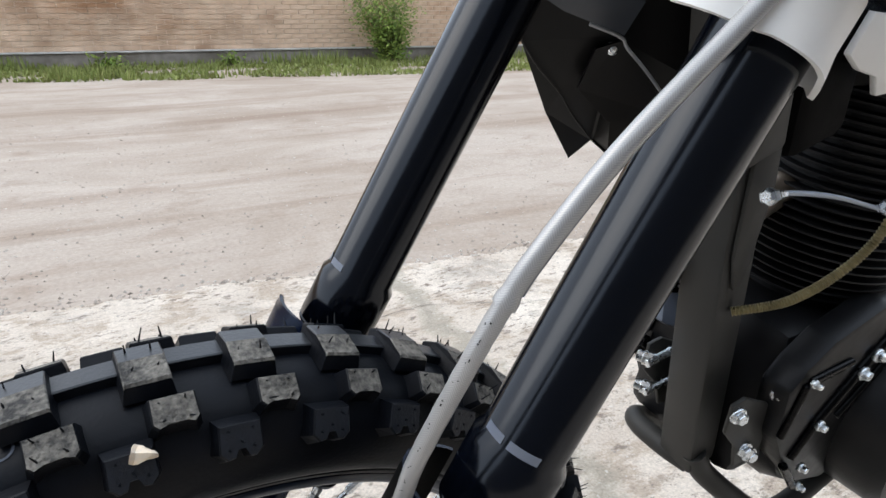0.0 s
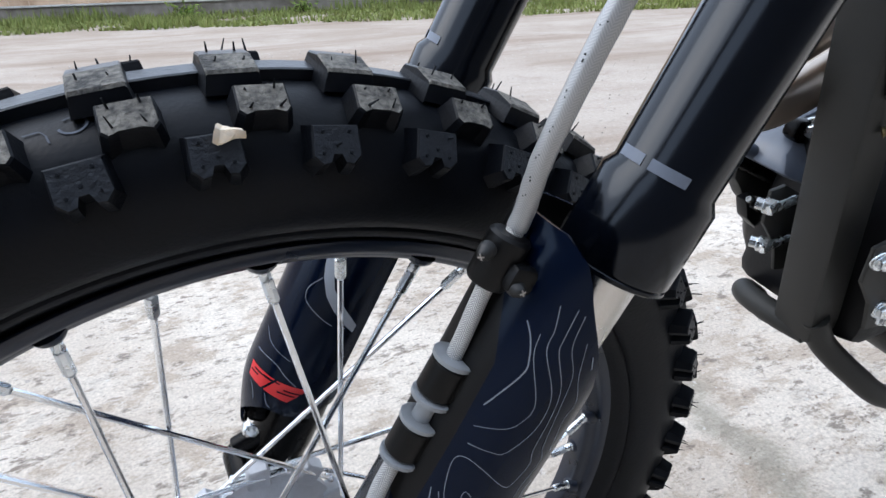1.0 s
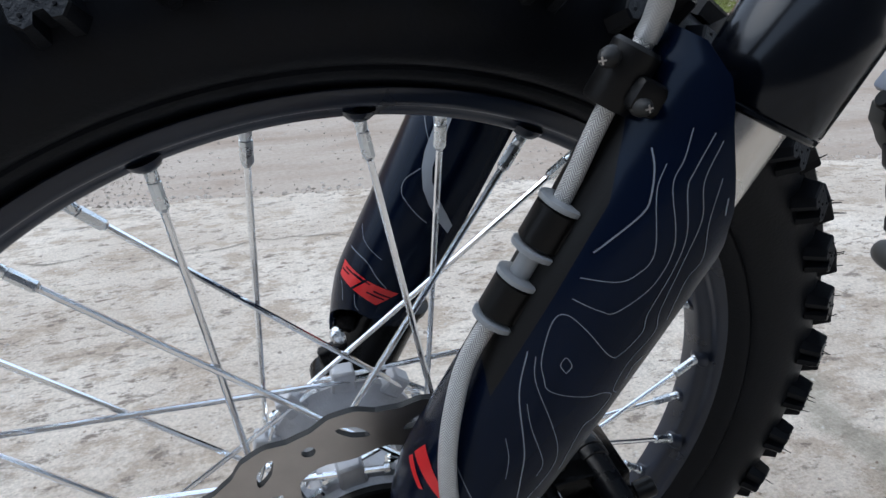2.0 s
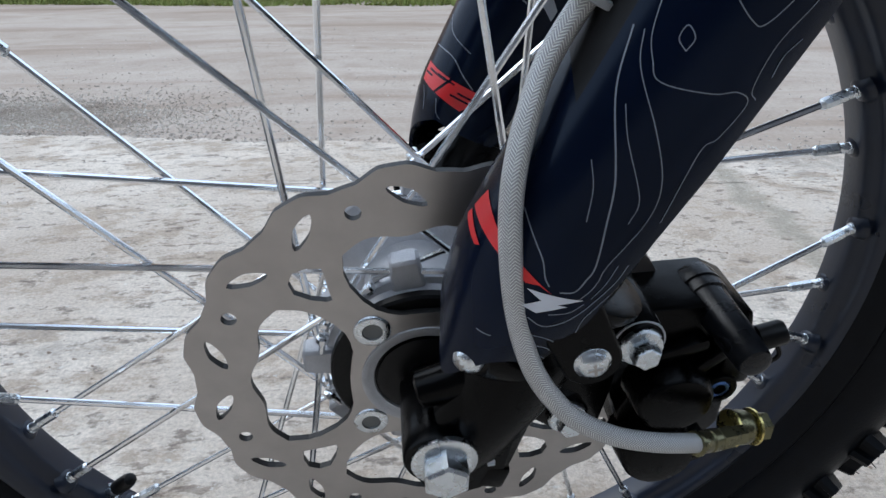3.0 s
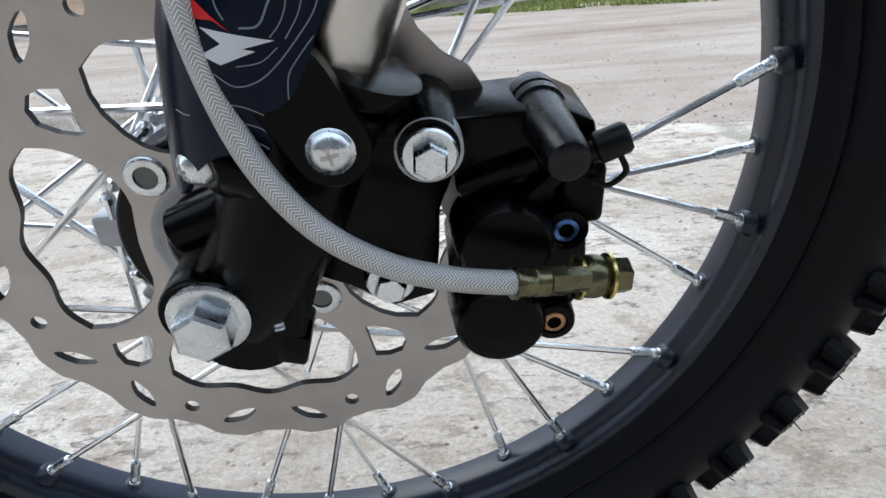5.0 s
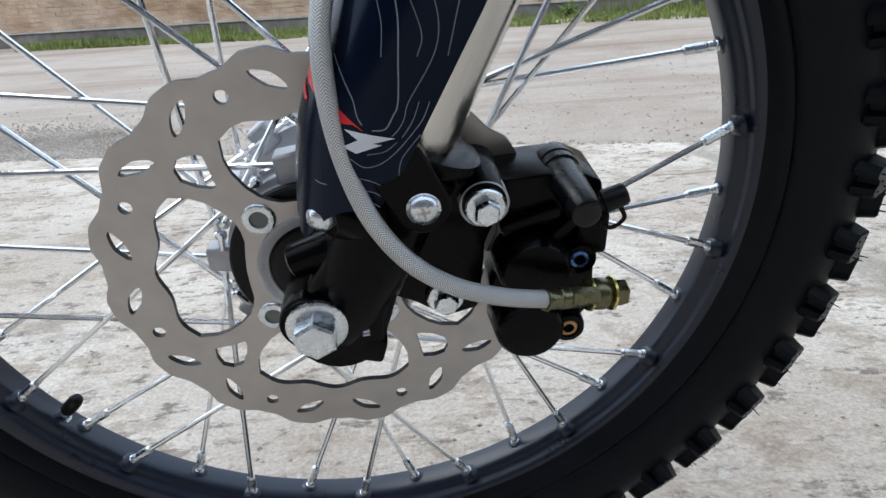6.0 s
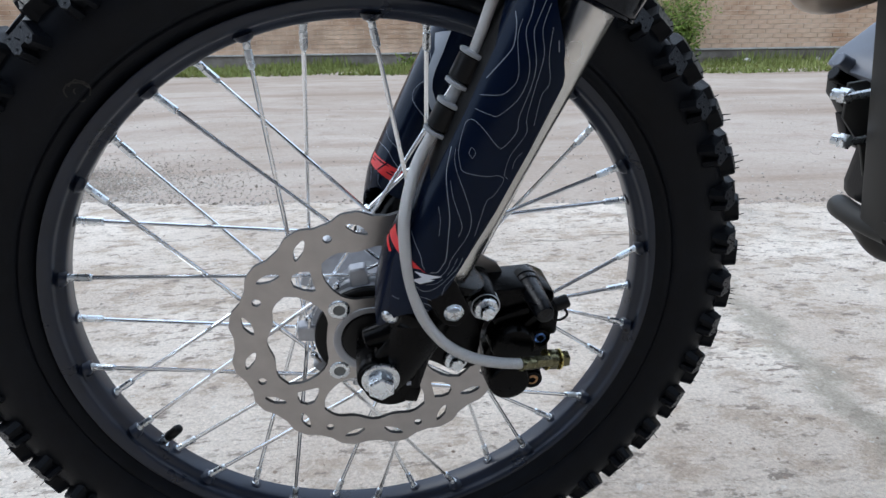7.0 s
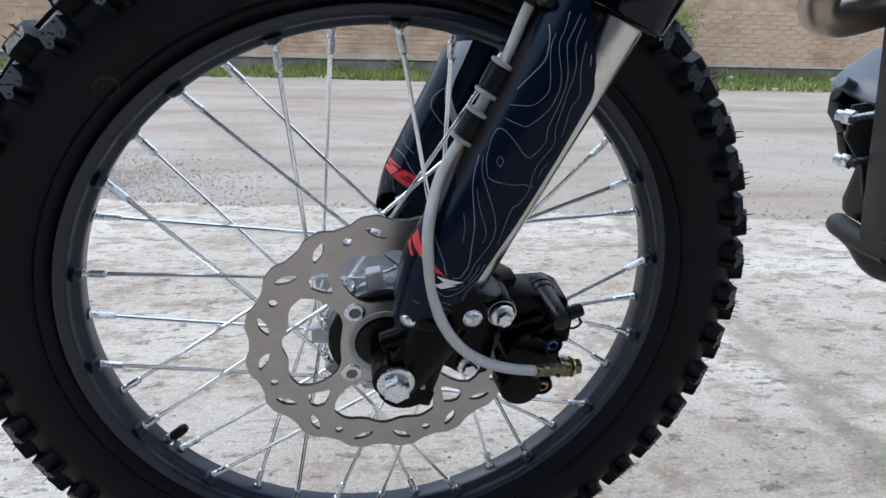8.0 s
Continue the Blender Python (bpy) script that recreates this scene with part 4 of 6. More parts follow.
def print_patch(leg, side, corners, material, name, n=8, lift=0.0003):
    """A printed four-cornered patch on the guard, from (s, degrees) corners."""
    bm = bmesh.new()
    g = []
    (a, b, c, d) = [Vector((s, q, 0)) for s, q in corners]
    for i in range(n + 1):
        row = []
        for j in range(3):
            p = (a.lerp(b, i / n)).lerp(d.lerp(c, i / n), j / 2)
            row.append(bm.verts.new(guard_point(p.x, p.y, side, lift)))
        g.append(row)
    for i in range(n):
        for j in range(2):
            bm.faces.new((g[i][j], g[i][j + 1], g[i + 1][j + 1], g[i + 1][j]))
    return part(name, bm, material, leg)


# printed contour lines as (half width, points of (s, degrees)), from the guard's top to its foot
UPPER_LINES = [
    (0.0003, [(0.266, 57.5), (0.2607, 50.3), (0.2524, 44), (0.2454, 42.6), (0.2302, 50.5), (0.2241, 54.2)]),
    (0.00017, [(0.264, 46), (0.2543, 42.4), (0.2386, 27), (0.2321, 23.6), (0.227, 25.2), (0.22, 32), (0.2133, 53)]),
    (0.00017, [(0.278, 44), (0.2681, 39.3), (0.2589, 37), (0.2461, 22), (0.2391, 16), (0.2308, 13.5), (0.2211, 15), (0.2085, 24.3), (0.2063, 33), (0.2047, 50.6)]),
    (0.00015, [(0.2789, 27), (0.2646, 23.3), (0.2525, 11.3), (0.2336, 4.4), (0.2152, -2.5), (0.2058, -10.4), (0.1898, -6), (0.177, -9.5), (0.1745, -16)]),
    (0.00015, [(0.2685, 15.5), (0.2527, 6), (0.2398, -7), (0.2302, -5.7), (0.2123, -14.2)]),
    (0.00015, [(0.1938, -17), (0.1881, -13.6), (0.1817, -15.6)]),
    (0.00028, [(0.2633, 4.6), (0.2605, 2), (0.2576, -1)]),
]
MIDDLE_LINES = [
    (0.00017, [(0.28, 32.8), (0.2664, 31.2), (0.26, 29), (0.2457, 14), (0.2317, 8), (0.2131, 5), (0.2048, 0), (0.1927, 5), (0.1915, 12), (0.1965, 31), (0.1982, 47), (0.1929, 53), (0.1775, 47), (0.1703, 39), (0.1665, 30.5), (0.1707, 7), (0.1742, -3.5), (0.1725, -12.6), (0.1606, -10.5), (0.1543, -6), (0.1292, -14.3)]),
    (0.00027, [(0.1757, 56.5), (0.1586, 47), (0.1411, 28), (0.133, 20), (0.1225, 13), (0.1069, 3), (0.1004, 2.6), (0.095, 4), (0.0924, 11)]),
    (0.00017, [(0.1762, 50.5), (0.1672, 42.4), (0.1545, 20), (0.1409, 0.6), (0.1279, -6), (0.1083, -3), (0.1021, -4.4), (0.0973, -4), (0.0933, -1.8)]),
    (0.00015, [(0.1564, 39), (0.148, 28.6), (0.1338, 6), (0.125, 2.6)]),
    (0.00015, [(0.1371, 38), (0.1298, 29), (0.1193, 22)]),
]
LOWER_LINES = [
    (0.00016, [(0.1098, -9), (0.1017, -10), (0.0943, -8)]),
    (0.00019, [(0.1111, -15.3), (0.1037, -15.8), (0.0962, -12.8), (0.0868, -7.5), (0.0806, -1.8), (0.0768, 7), (0.0777, 17.7)]),
    (0.00017, [(0.0988, -19.5), (0.0902, -15), (0.0842, -13.8), (0.0747, -19)]),
    (0.00015, [(0.0916, -6), (0.0862, -1), (0.0823, 8.5)]),
    (0.00017, [(0.0699, 13), (0.0716, 0.6), (0.0708, -10.7), (0.069, -18)]),
    (0.0002, [(0.0658, 5.4), (0.0666, -8), (0.0640, -19)]),
    (0.00028, [(0.0616, 1), (0.0612, -10.6), (0.0597, -18)]),
    (0.00024, [(0.111, 54), (0.104, 38), (0.0998, 29), (0.0949, 22.7), (0.0927, 18)]),
    (0.00016, [(0.1768, 28.7), (0.1787, 34.4), (0.1828, 34.2), (0.1809, 28.4), (0.1768, 28.7)]),
    (0.00022, [(0.0597, 40), (0.060, 34), (0.061, 29)]),
]


FAR_LINES = [
    (0.0003, [(0.1802, 134), (0.169, 124.2), (0.161, 126.7), (0.1571, 136.9), (0.1532, 153.1), (0.1515, 163.6)]),
    (0.0003, [(0.107, 93.9), (0.1078, 124.4), (0.103, 141.7), (0.0988, 157)]),
    (0.0003, [(0.2174, 99.2), (0.2047, 117.7), (0.1976, 129)]),
    (0.0002, [(0.125, 95), (0.118, 112), (0.115, 140)]),
    (0.0002, [(0.083, 104), (0.078, 112), (0.072, 116)]),
    (0.0002, [(0.083, 128), (0.076, 134), (0.074, 140)]),
]


def make_leg(side):
    near = side < 0
    y = -0.083 if near else 0.09
    r = 0.0232
    bm = bmesh.new()
    off = 0.0 if near else -0.0075
    p = leg_point(0.289, off, y, side)
    lathe(bm, p, leg_point(0.6, off, y, side), [(0, 0.0212), (0.0004, 0.0254), (0.0012, 0.0262), (0.0026, 0.0262), (0.0032, 0.0256), (0.0045, 0.0264), (0.041, 0.0264), (0.046, r), (0.58, r), (0.58, 0.02)], 48)
    leg = part("fork_leg", bm, GLOSS, motorcycle, "gloss black upside-down fork leg with a steel stanchion")
    bm = bmesh.new()
    lathe(bm, leg_point(0.05, -0.0062, y, side), leg_point(0.3, -0.0048, y, side), [(0, 0.0187), (0.25, 0.0187)], 36)
    part("stanchion", bm, CHROME, leg, "plain steel stanchion")
    # a two-piece pale band round the tube
    for a0, a1 in ((-40, 2), (10, 42)):
        bm = bmesh.new()
        prev = None
        for i in range(13):
            a = radians(a0 + (a1 - a0) * i / 12)
            out = BACK * -math.sin(a + 1.2) + Vector((0, side * math.cos(a + 1.2), 0))
            c = leg_point(0.338, off, y, side)
            pair = [bm.verts.new(c + UPW * d + out * (r + 0.0004)) for d in (-0.0024, 0.0024)]
            if prev:
                bm.faces.new((prev[0], prev[1], pair[1], pair[0]))
            prev = pair
        part("band", bm, BAND_PRINT, leg, "pale grey printed band")
    make_guard(leg, side)
    for w, pts in UPPER_LINES + MIDDLE_LINES + LOWER_LINES if near else FAR_LINES:
        contour(leg, side, pts, w)
    if near:
        print_patch(leg, side, [(0.1045, 86), (0.0945, 46), (0.0915, 50), (0.0955, 92)], RED_PRINT, "red_stripe", 8)
        print_patch(leg, side, [(0.0958, 47), (0.0905, 14), (0.0912, 22), (0.0938, 50)], RED_PRINT, "red_stripe", 8)
        print_patch(leg, side, [(0.0938, 92), (0.0885, 66), (0.0868, 70), (0.0905, 95)], RED_PRINT, "red_stripe", 6)
        print_patch(leg, side, [(0.094, 66), (0.0895, 30), (0.0915, 22), (0.098, 62)], RED_PRINT, "red_stripe", 10)
        print_patch(leg, side, [(0.088, 28), (0.093, -4), (0.0875, 8), (0.0865, 17)], WHITE_PRINT, "white_flash")
        print_patch(leg, side, [(0.0865, 17), (0.0885, 2), (0.081, 15), (0.081, 25)], WHITE_PRINT, "white_flash")
    else:
        # two red slanted blocks, cut by dark slashes, under a pale swoosh
        print_patch(leg, side, [(0.0964, 94), (0.0972, 133), (0.0852, 121), (0.0858, 97)], RED_PRINT, "red_stripe", 10)
        print_patch(leg, side, [(0.0972, 136), (0.0988, 171), (0.0845, 155), (0.0852, 124)], RED_PRINT, "red_stripe", 10)
        for s0, a0, a1 in ((0.0945, 103, 130), (0.0915, 98, 112), (0.0935, 146, 168), (0.0905, 140, 160), (0.0955, 118, 140)):
            print_patch(leg, side, [(s0, a0), (s0 + 0.0008, a1), (s0 - 0.0002, a1), (s0 - 0.0012, a0)], NAVY, "dark_slash", 6, 0.0005)
        swoosh = [((0.2272, 138.7), (0.2185, 114.1)), ((0.2071, 141.5), (0.2061, 127.6)), ((0.1931, 142.2), (0.1907, 130.1)), ((0.1844, 144.5), (0.1812, 134.8)), ((0.1769, 150), (0.1699, 145.3)), ((0.1699, 161), (0.1626, 157.6)), ((0.1625, 176), (0.1554, 172.8)), ((0.1551, 190.3), (0.1493, 189.5))]
        for (a, b), (c, d) in zip(swoosh, swoosh[1:]):
            print_patch(leg, side, [a, c, d, b], GREY_PRINT, "grey_swoosh", 4)
    # foot casting with the axle clamp
    bm = bmesh.new()
    foot = leg_point(0.075, -0.0045, y, side)
    lathe(bm, foot, foot - UPW, [(0, 0.021), (0.001, 0.0245), (0.006, 0.0245), (0.007, 0.0225), (0.05, 0.0235), (0.085, 0.021), (0.1, 0.017), (0.104, 0.011)], 32)
    lathe(bm, (0, side * 0.060, 0), (0, side * 0.115, 0), [(0, 0.0125), (0.002, 0.014), (0.036, 0.0150), (0.0445, 0.0150), (0.046, 0.0142)], 32)
    hull = bmesh.new()
    for yy in (side * 0.074, side * 0.1):
        ring(hull, (0.0105, yy, -0.0115), basis((0, 1, 0)), 0.0228, 24)
    ring(hull, leg_point(0.05, -0.006, y, side), basis(UPW), 0.0175, 24)
    ring(hull, leg_point(0.02, -0.006, y, side), basis(UPW), 0.0175, 24)
    bmesh.ops.convex_hull(hull, input=hull.verts[:])
    tmp = bpy.data.meshes.new("fork_foot")
    hull.to_mesh(tmp)
    hull.free()
    bm.from_mesh(tmp)
    bpy.data.meshes.remove(tmp)
    block(bm, Matrix.Translation((0.024, side * 0.090, -0.028)) @ pose(0, 0, 0, 0, 25, 0), (0.012, 0.022, 0.014), 0.002)
    lathe(bm, (-0.003, side * 0.088, 0.026), (0.02, side * 0.088, 0.030), [(0, 0.0066), (0.0014, 0.0084), (0.024, 0.0096)], 24)
    part("fork_foot", bm, CAST, leg, "black cast fork foot with a pinch slot")
    # ears that hold the guard
    bm = bmesh.new()
    for s, v, yy, rad, out in ((0.040, -0.0322, 0.098, 0.0118, Vector((-0.75, side * 0.66, 0))), (0.0672, 0.0032, 0.1155, 0.0125, Vector((0, side, 0)))):
        c = leg_point(s, v, side * yy, side)
        out.normalize()
        inward = Vector((0.0, 0.0, 1.0)) if rad > 0.012 else BACK
        strap(bm, c, rad * 0.94, c + inward * 0.016 - BACK * (0.008 if rad > 0.012 else 0), rad * 0.98, out, 0.008)
    part("guard_ear", bm, CAST, leg)
    a, b = leg_point(0.040, -0.0339, side * 0.0997, side), leg_point(0.0672, 0.0032, side * 0.1145, side)
    panhead("guard_screw", a, (-0.75, side * 0.66, 0), leg, 0.0070)
    panhead("guard_screw", b, (0, side, 0), leg, 0.0076)
    if not near:
        panhead("guard_screw", leg_point(0.040, -0.042, 0.072, side), (-0.8, -0.6, 0), leg, 0.0066)
    return leg


near_leg = make_leg(-1)
CODE_AT = Vector((0.0245, -0.0985, -0.0065))
bm = bmesh.new()
for k in range(5):
    block(bm, Matrix.Translation(CODE_AT + Vector((-0.0003 * k, 0, -0.0022 * k))), (0.0034, 0.008, 0.0012 if k % 2 else 0.0008))
part("stamped_code", bm, WHITE_PRINT, near_leg, "pale stamped bars", smooth=False)
far_leg = make_leg(1)
axle = hexbolt("axle_bolt", (0.003, -0.1065, -0.001), (0, -1, 0), motorcycle, 0.0148, 0.0106, 0.0115, spin=0.35, label="zinc-plated hex axle bolt on its flange")


# ---- front brake ----
def hull_part(name, outline, y0, y1, material, parent, label="", bevel=0.003):
    """A block cut to an outline in x and z, from y0 to y1, with its edges rounded."""
    bm = bmesh.new()
    m = Matrix(((1, 0, 0, 0), (0, 0, -1, y0), (0, 1, 0, 0), (0, 0, 0, 1)))
    vs = [bm.verts.new(m @ Vector((x, z, 0))) for x, z in outline]
    f = bm.faces.new(vs)
    ext = bmesh.ops.extrude_face_region(bm, geom=[f])["geom"]
    bmesh.ops.translate(bm, vec=(0, y1 - y0, 0), verts=[g for g in ext if isinstance(g, bmesh.types.BMVert)])
    if bevel:
        bmesh.ops.bevel(bm, geom=bm.edges[:], offset=bevel, segments=2, affect="EDGES", profile=0.5)
    return part(name, bm, material, parent, label)


def make_caliper():
    body = hull_part("brake_caliper", [(0.096, 0.043), (0.139, 0.038), (0.150, 0.030), (0.151, 0.008), (0.143, -0.012), (0.140, -0.040), (0.126, -0.056), (0.100, -0.056), (0.088, -0.040), (0.088, -0.018), (0.098, -0.002), (0.101, 0.012), (0.097, 0.024)], -0.046, -0.083, CAST, motorcycle, "black cast two-piston brake caliper", 0.0016)
    for c, h in (((0.111, -0.004), 0.1), ((0.1035, -0.037), 0.103)):
        bm = bmesh.new()
        lathe(bm, (c[0], -0.078, c[1]), (c[0], -0.2, c[1]), [(0, 0.0195), (0.012, 0.0185), (h - 0.082, 0.0175), (h - 0.0795, 0.0155), (h - 0.0785, 0.011), (h - 0.0783, 0.001)], 36)
        part("piston_housing", bm, CAST, body)
    # ribs and cast steps between the housings and the pin boot
    bm = bmesh.new()
    block(bm, pose(0.127, -0.086, 0.012, 0, -35, 0), (0.034, 0.012, 0.006), 0.002)
    block(bm, pose(0.113, -0.085, 0.02, 0, -10, 0), (0.03, 0.010, 0.007), 0.002)
    block(bm, pose(0.142, -0.08, 0.006, 0, 10, 0), (0.016, 0.02, 0.024), 0.003)
    part("casting_rib", bm, CAST, body)
    bm = bmesh.new()
    lathe(bm, (0.1325, -0.056, 0.0335), (0.137, -0.2, 0.0315), [(0, 0.0096), (0.004, 0.0102), (0.009, 0.0102), (0.0095, 0.0092), (0.011, 0.0092), (0.0115, 0.0101), (0.016, 0.0099), (0.0165, 0.0089), (0.035, 0.0083), (0.054, 0.0074), (0.0575, 0.0066), (0.0585, 0.0045), (0.0585, 0.001)], 28)
    part("pin_boot", bm, BOOT, body, "black rubber slide-pin boot")
    bm = bmesh.new()
    p, w = Vector((0.144, -0.092, 0.0235)), Vector((0.95, -0.1, 0.25)).normalized()
    lathe(bm, p, p + w, [(0, 0.0036), (0.003, 0.004), (0.004, 0.0058), (0.0135, 0.0056), (0.015, 0.0045), (0.0155, 0.001)], 10)
    sweep(bm, smooth_path([p + w * 0.011 + Vector((0, -0.002, -0.005)), p + w * 0.012 + Vector((0, -0.003, -0.011)), p + w * 0.006 + Vector((0, -0.003, -0.0135)), p + w * 0.001 + Vector((0, -0.002, -0.011))], 5), 0.0011, 6)
    part("bleed_cap", bm, PLASTIC, body, "black rubber bleed-nipple cap on a loop")
    for at, r, inner in (((0.134, -0.0915, -0.0065), 0.0088, BLUE_ZINC), ((0.1245, -0.0915, -0.0485), 0.0088, COPPER)):
        bm = bmesh.new()
        lathe(bm, (at[0], -0.072, at[2]), (at[0], -0.2, at[2]), [(0, r + 0.001), (0.017, r), (0.019, r * 0.93), (0.0192, r * 0.62), (0.012, r * 0.6)], 24)
        block(bm, pose(at[0] - 0.007, -0.079, at[2], 0, 0, 0), (0.016, 0.013, 0.0165), 0.003)
        part("pin_boss", bm, CAST, body)
        socket_head("pad_pin", (at[0], -0.0885, at[2]), (0, -1, 0), body, r * 0.6, inner, "plated socket-head pad pin", DEEP)
    bracket = hull_part("caliper_bracket", [(0.052, 0.052), (0.079, 0.047), (0.1, 0.044), (0.1, 0.022), (0.09, 0.006), (0.086, -0.012), (0.08, -0.032), (0.062, -0.034), (0.048, -0.02), (0.03, -0.008), (0.03, 0.03)], -0.064, -0.078, CAST, motorcycle, "black caliper bracket bolted to the fork foot", 0.002)
    bm = bmesh.new()
    lathe(bm, (0.0925, -0.055, 0.0395), (0.0925, -0.2, 0.0380), [(0, 0.0115), (0.04, 0.0112), (0.042, 0.0102)], 24)
    block(bm, pose(0.083, -0.078, 0.046, 0, 12, 0), (0.024, 0.026, 0.010), 0.003)
    part("bolt_boss", bm, CAST, bracket)
    # pale collar stands in for the boss's lit top
    bm = bmesh.new()
    lathe(bm, (0.0925, -0.0865, 0.0386), (0.0925, -0.2, 0.0380), [(0, 0.0112), (0.0003, 0.0116), (0.0095, 0.0115), (0.01, 0.0105)], 24)
    part("spacer", bm, HUB, bracket, "pale grey collar added for the lit top of the bolt boss")
    bm = bmesh.new()
    lathe(bm, (0.0645, -0.06, -0.019), (0.0645, -0.2, -0.019), [(0, 0.0108), (0.018, 0.0108), (0.019, 0.0098)], 24)
    part("bolt_boss", bm, CAST, bracket)
    hexbolt("caliper_bolt", (0.0925, -0.0985, 0.0385), (0, -1, 0), bracket, 0.0094, 0.0062, 0.0072, spin=0.3)
    hexbolt("caliper_bolt", (0.0645, -0.0805, -0.019), (0, -1, 0), bracket, 0.0098, 0.0065, 0.007)
    bm = bmesh.new()
    c = leg_point(0.084, 0, -0.083, -1)
    lathe(bm, c - UPW * 0.006, c + UPW, [(0, 0.0235), (0.004, 0.0255), (0.0075, 0.0255), (0.0085, 0.0205)], 32)
    part("stanchion_collar", bm, CAST, near_leg)
    return body


make_caliper()


def make_hose():
    """The braided brake hose, with its guides, clear sleeve and banjo."""
    g = [leg_point(s, v, -0.0835, -1) for s, v in ((0.300, -0.0627), (0.281, -0.0628), (0.262, -0.062), (0.243, -0.06), (0.222, -0.0585), (0.205, -0.0588), (0.187, -0.0593))]
    low = [(0.0625, -0.090, 0.166), (0.0515, -0.0975, 0.148), (0.0435, -0.106, 0.128), (0.0400, -0.112, 0.103), (0.0402, -0.115, 0.077), (0.0447, -0.1175, 0.053), (0.0557, -0.1195, 0.031), (0.072, -0.120, 0.0145), (0.092, -0.1195, 0.003), (0.114, -0.118, -0.0055)]
    up = [(0.345, -0.103, 0.512), (0.299, -0.1, 0.477), (0.239, -0.1, 0.437), (0.201, -0.1, 0.404), (0.186, -0.0995, 0.386), (0.1675, -0.098, 0.357), (0.1475, -0.0925, 0.314)]
    path = smooth_path([Vector(p) for p in up] + g + [Vector(p) for p in low], 8)
    bm = bmesh.new()
    sweep(bm, path, lambda i: 0.0037 + 0.0005 * min(1, max(0, (i - 90) / 30)), 20, uv=True)
    hose = part("brake_hose", bm, BRAID, motorcycle, "steel-braided brake hose in a clear jacket")
    bm = bmesh.new()
    n = 8 * 7
    sweep(bm, path[28:n + 3], lambda i: 0.0043 + 0.0001 * math.sin(i * 2.2), 20, uv=True)
    part("hose_sleeve", bm, SLEEVE, hose, "translucent pale hose sleeve")
    bm = bmesh.new()
    sweep(bm, path[:33], lambda i: 0.0044 + (0.0008 if i > 30 else 0.0), 20, uv=True)
    part("hose_sleeve", bm, SLEEVE, hose, "translucent pale hose sleeve with a cut end")
    # printed specks along the sleeve
    bm = bmesh.new()
    for i in range(34, n - 2, 2):
        for q in range(2):
            p = path[i].lerp(path[i + 1], q / 3)
            w = (path[i + 1] - path[i]).normalized()
            o = (Vector((-0.95, -0.3, 0)) - w * w.dot(Vector((-0.95, -0.3, 0)))).normalized()
            t = o.cross(w)
            a = random.uniform(-0.25, 0.25)
            c = p + (o * math.cos(a) + t * math.sin(a)) * 0.00448
            h, g = random.uniform(0.0002, 0.0007), random.uniform(0.0002, 0.0004)
            bm.faces.new([bm.verts.new(c + w * h * u + t * g * v) for u, v in ((-1, -1), (1, -1), (1, 1), (-1, 1))])
    part("printed_marks", bm, STEEL_EDGE, hose, "worn dark printed marks", smooth=False)
    bm = bmesh.new()
    sweep(bm, [p + Vector((0.0085, 0.002, -0.004)) * min(1, (32 - i) / 5) for i, p in enumerate(path[6:33])][:-1], 0.0011, 6)
    part("hose_cord", bm, CLEAR, hose, "thin clear cord tied along the hose")
    d = UPW
    for s in (0.2215, 0.187):
        c = leg_point(s, -0.0587, -0.0835, -1)
        bm = bmesh.new()
        lathe(bm, c - d * 0.0085, c + d, [(0, 0.0082), (0.001, 0.0091), (0.016, 0.0091), (0.017, 0.0082)], 28)
        block(bm, Matrix.Translation(c + BACK * 0.009 + Vector((0, -0.003, 0))) @ basis(UPW).to_4x4(), (0.012, 0.016, 0.017), 0.002)
        k = part("hose_guide", bm, PLASTIC, hose, "black rubber hose guide")
        for e in (-1, 1):
            bm = bmesh.new()
            q = c + d * e * 0.0105
            lathe(bm, q - d * 0.002, q + d, [(0, 0.0086), (0.0004, 0.0097), (0.0024, 0.0099), (0.003, 0.0088)], 24)
            block(bm, Matrix.Translation(q + BACK * 0.0105 - Vector((0, 0.003, 0))) @ basis(UPW).to_4x4(), (0.009, 0.008, 0.003), 0.001)
            part("grommet", bm, CLEAR, k, "frosted clear plastic grommet")
    c = leg_point(0.2045, -0.0588, -0.0835, -1)
    bm = bmesh.new()
    lathe(bm, c - d * 0.009, c + d, [(0, 0.0046), (0.018, 0.0046)], 20)
    part("grommet", bm, CLEAR, hose)
    c = leg_point(0.281, -0.0643, -0.0845, -1)
    bm = bmesh.new()
    lathe(bm, c - d * 0.011, c + d, [(0, 0.0082), (0.0015, 0.009), (0.021, 0.009), (0.0225, 0.0078)], 20)
    block(bm, Matrix.Translation(c + BACK * 0.016 + Vector((0, -0.008, 0)) - UPW * 0.002) @ basis(UPW).to_4x4(), (0.011, 0.034, 0.012), 0.003)
    block(bm, Matrix.Translation(c + BACK * 0.015 + Vector((0, 0.002, 0)) + UPW * 0.004) @ basis(UPW).to_4x4(), (0.011, 0.032, 0.013), 0.003)
    clamp = part("hose_clamp", bm, PLASTIC, hose, "black two-piece hose clamp")
    panhead("clamp_screw", c + Vector((0, -0.0125, 0)) - UPW * 0.005 + BACK * 0.004, (0, -1, 0.2), clamp, 0.0036, STEEL_EDGE)
    panhead("clamp_screw", c + Vector((-0.004, -0.0045, 0)) + UPW * 0.006 - BACK * 0.0085, (-0.8, -0.6, 0.1), clamp, 0.0036, STEEL_EDGE)
    bm = bmesh.new()
    a, b = Vector((0.110, -0.1185, -0.0042)), Vector((0.137, -0.110, -0.0155))
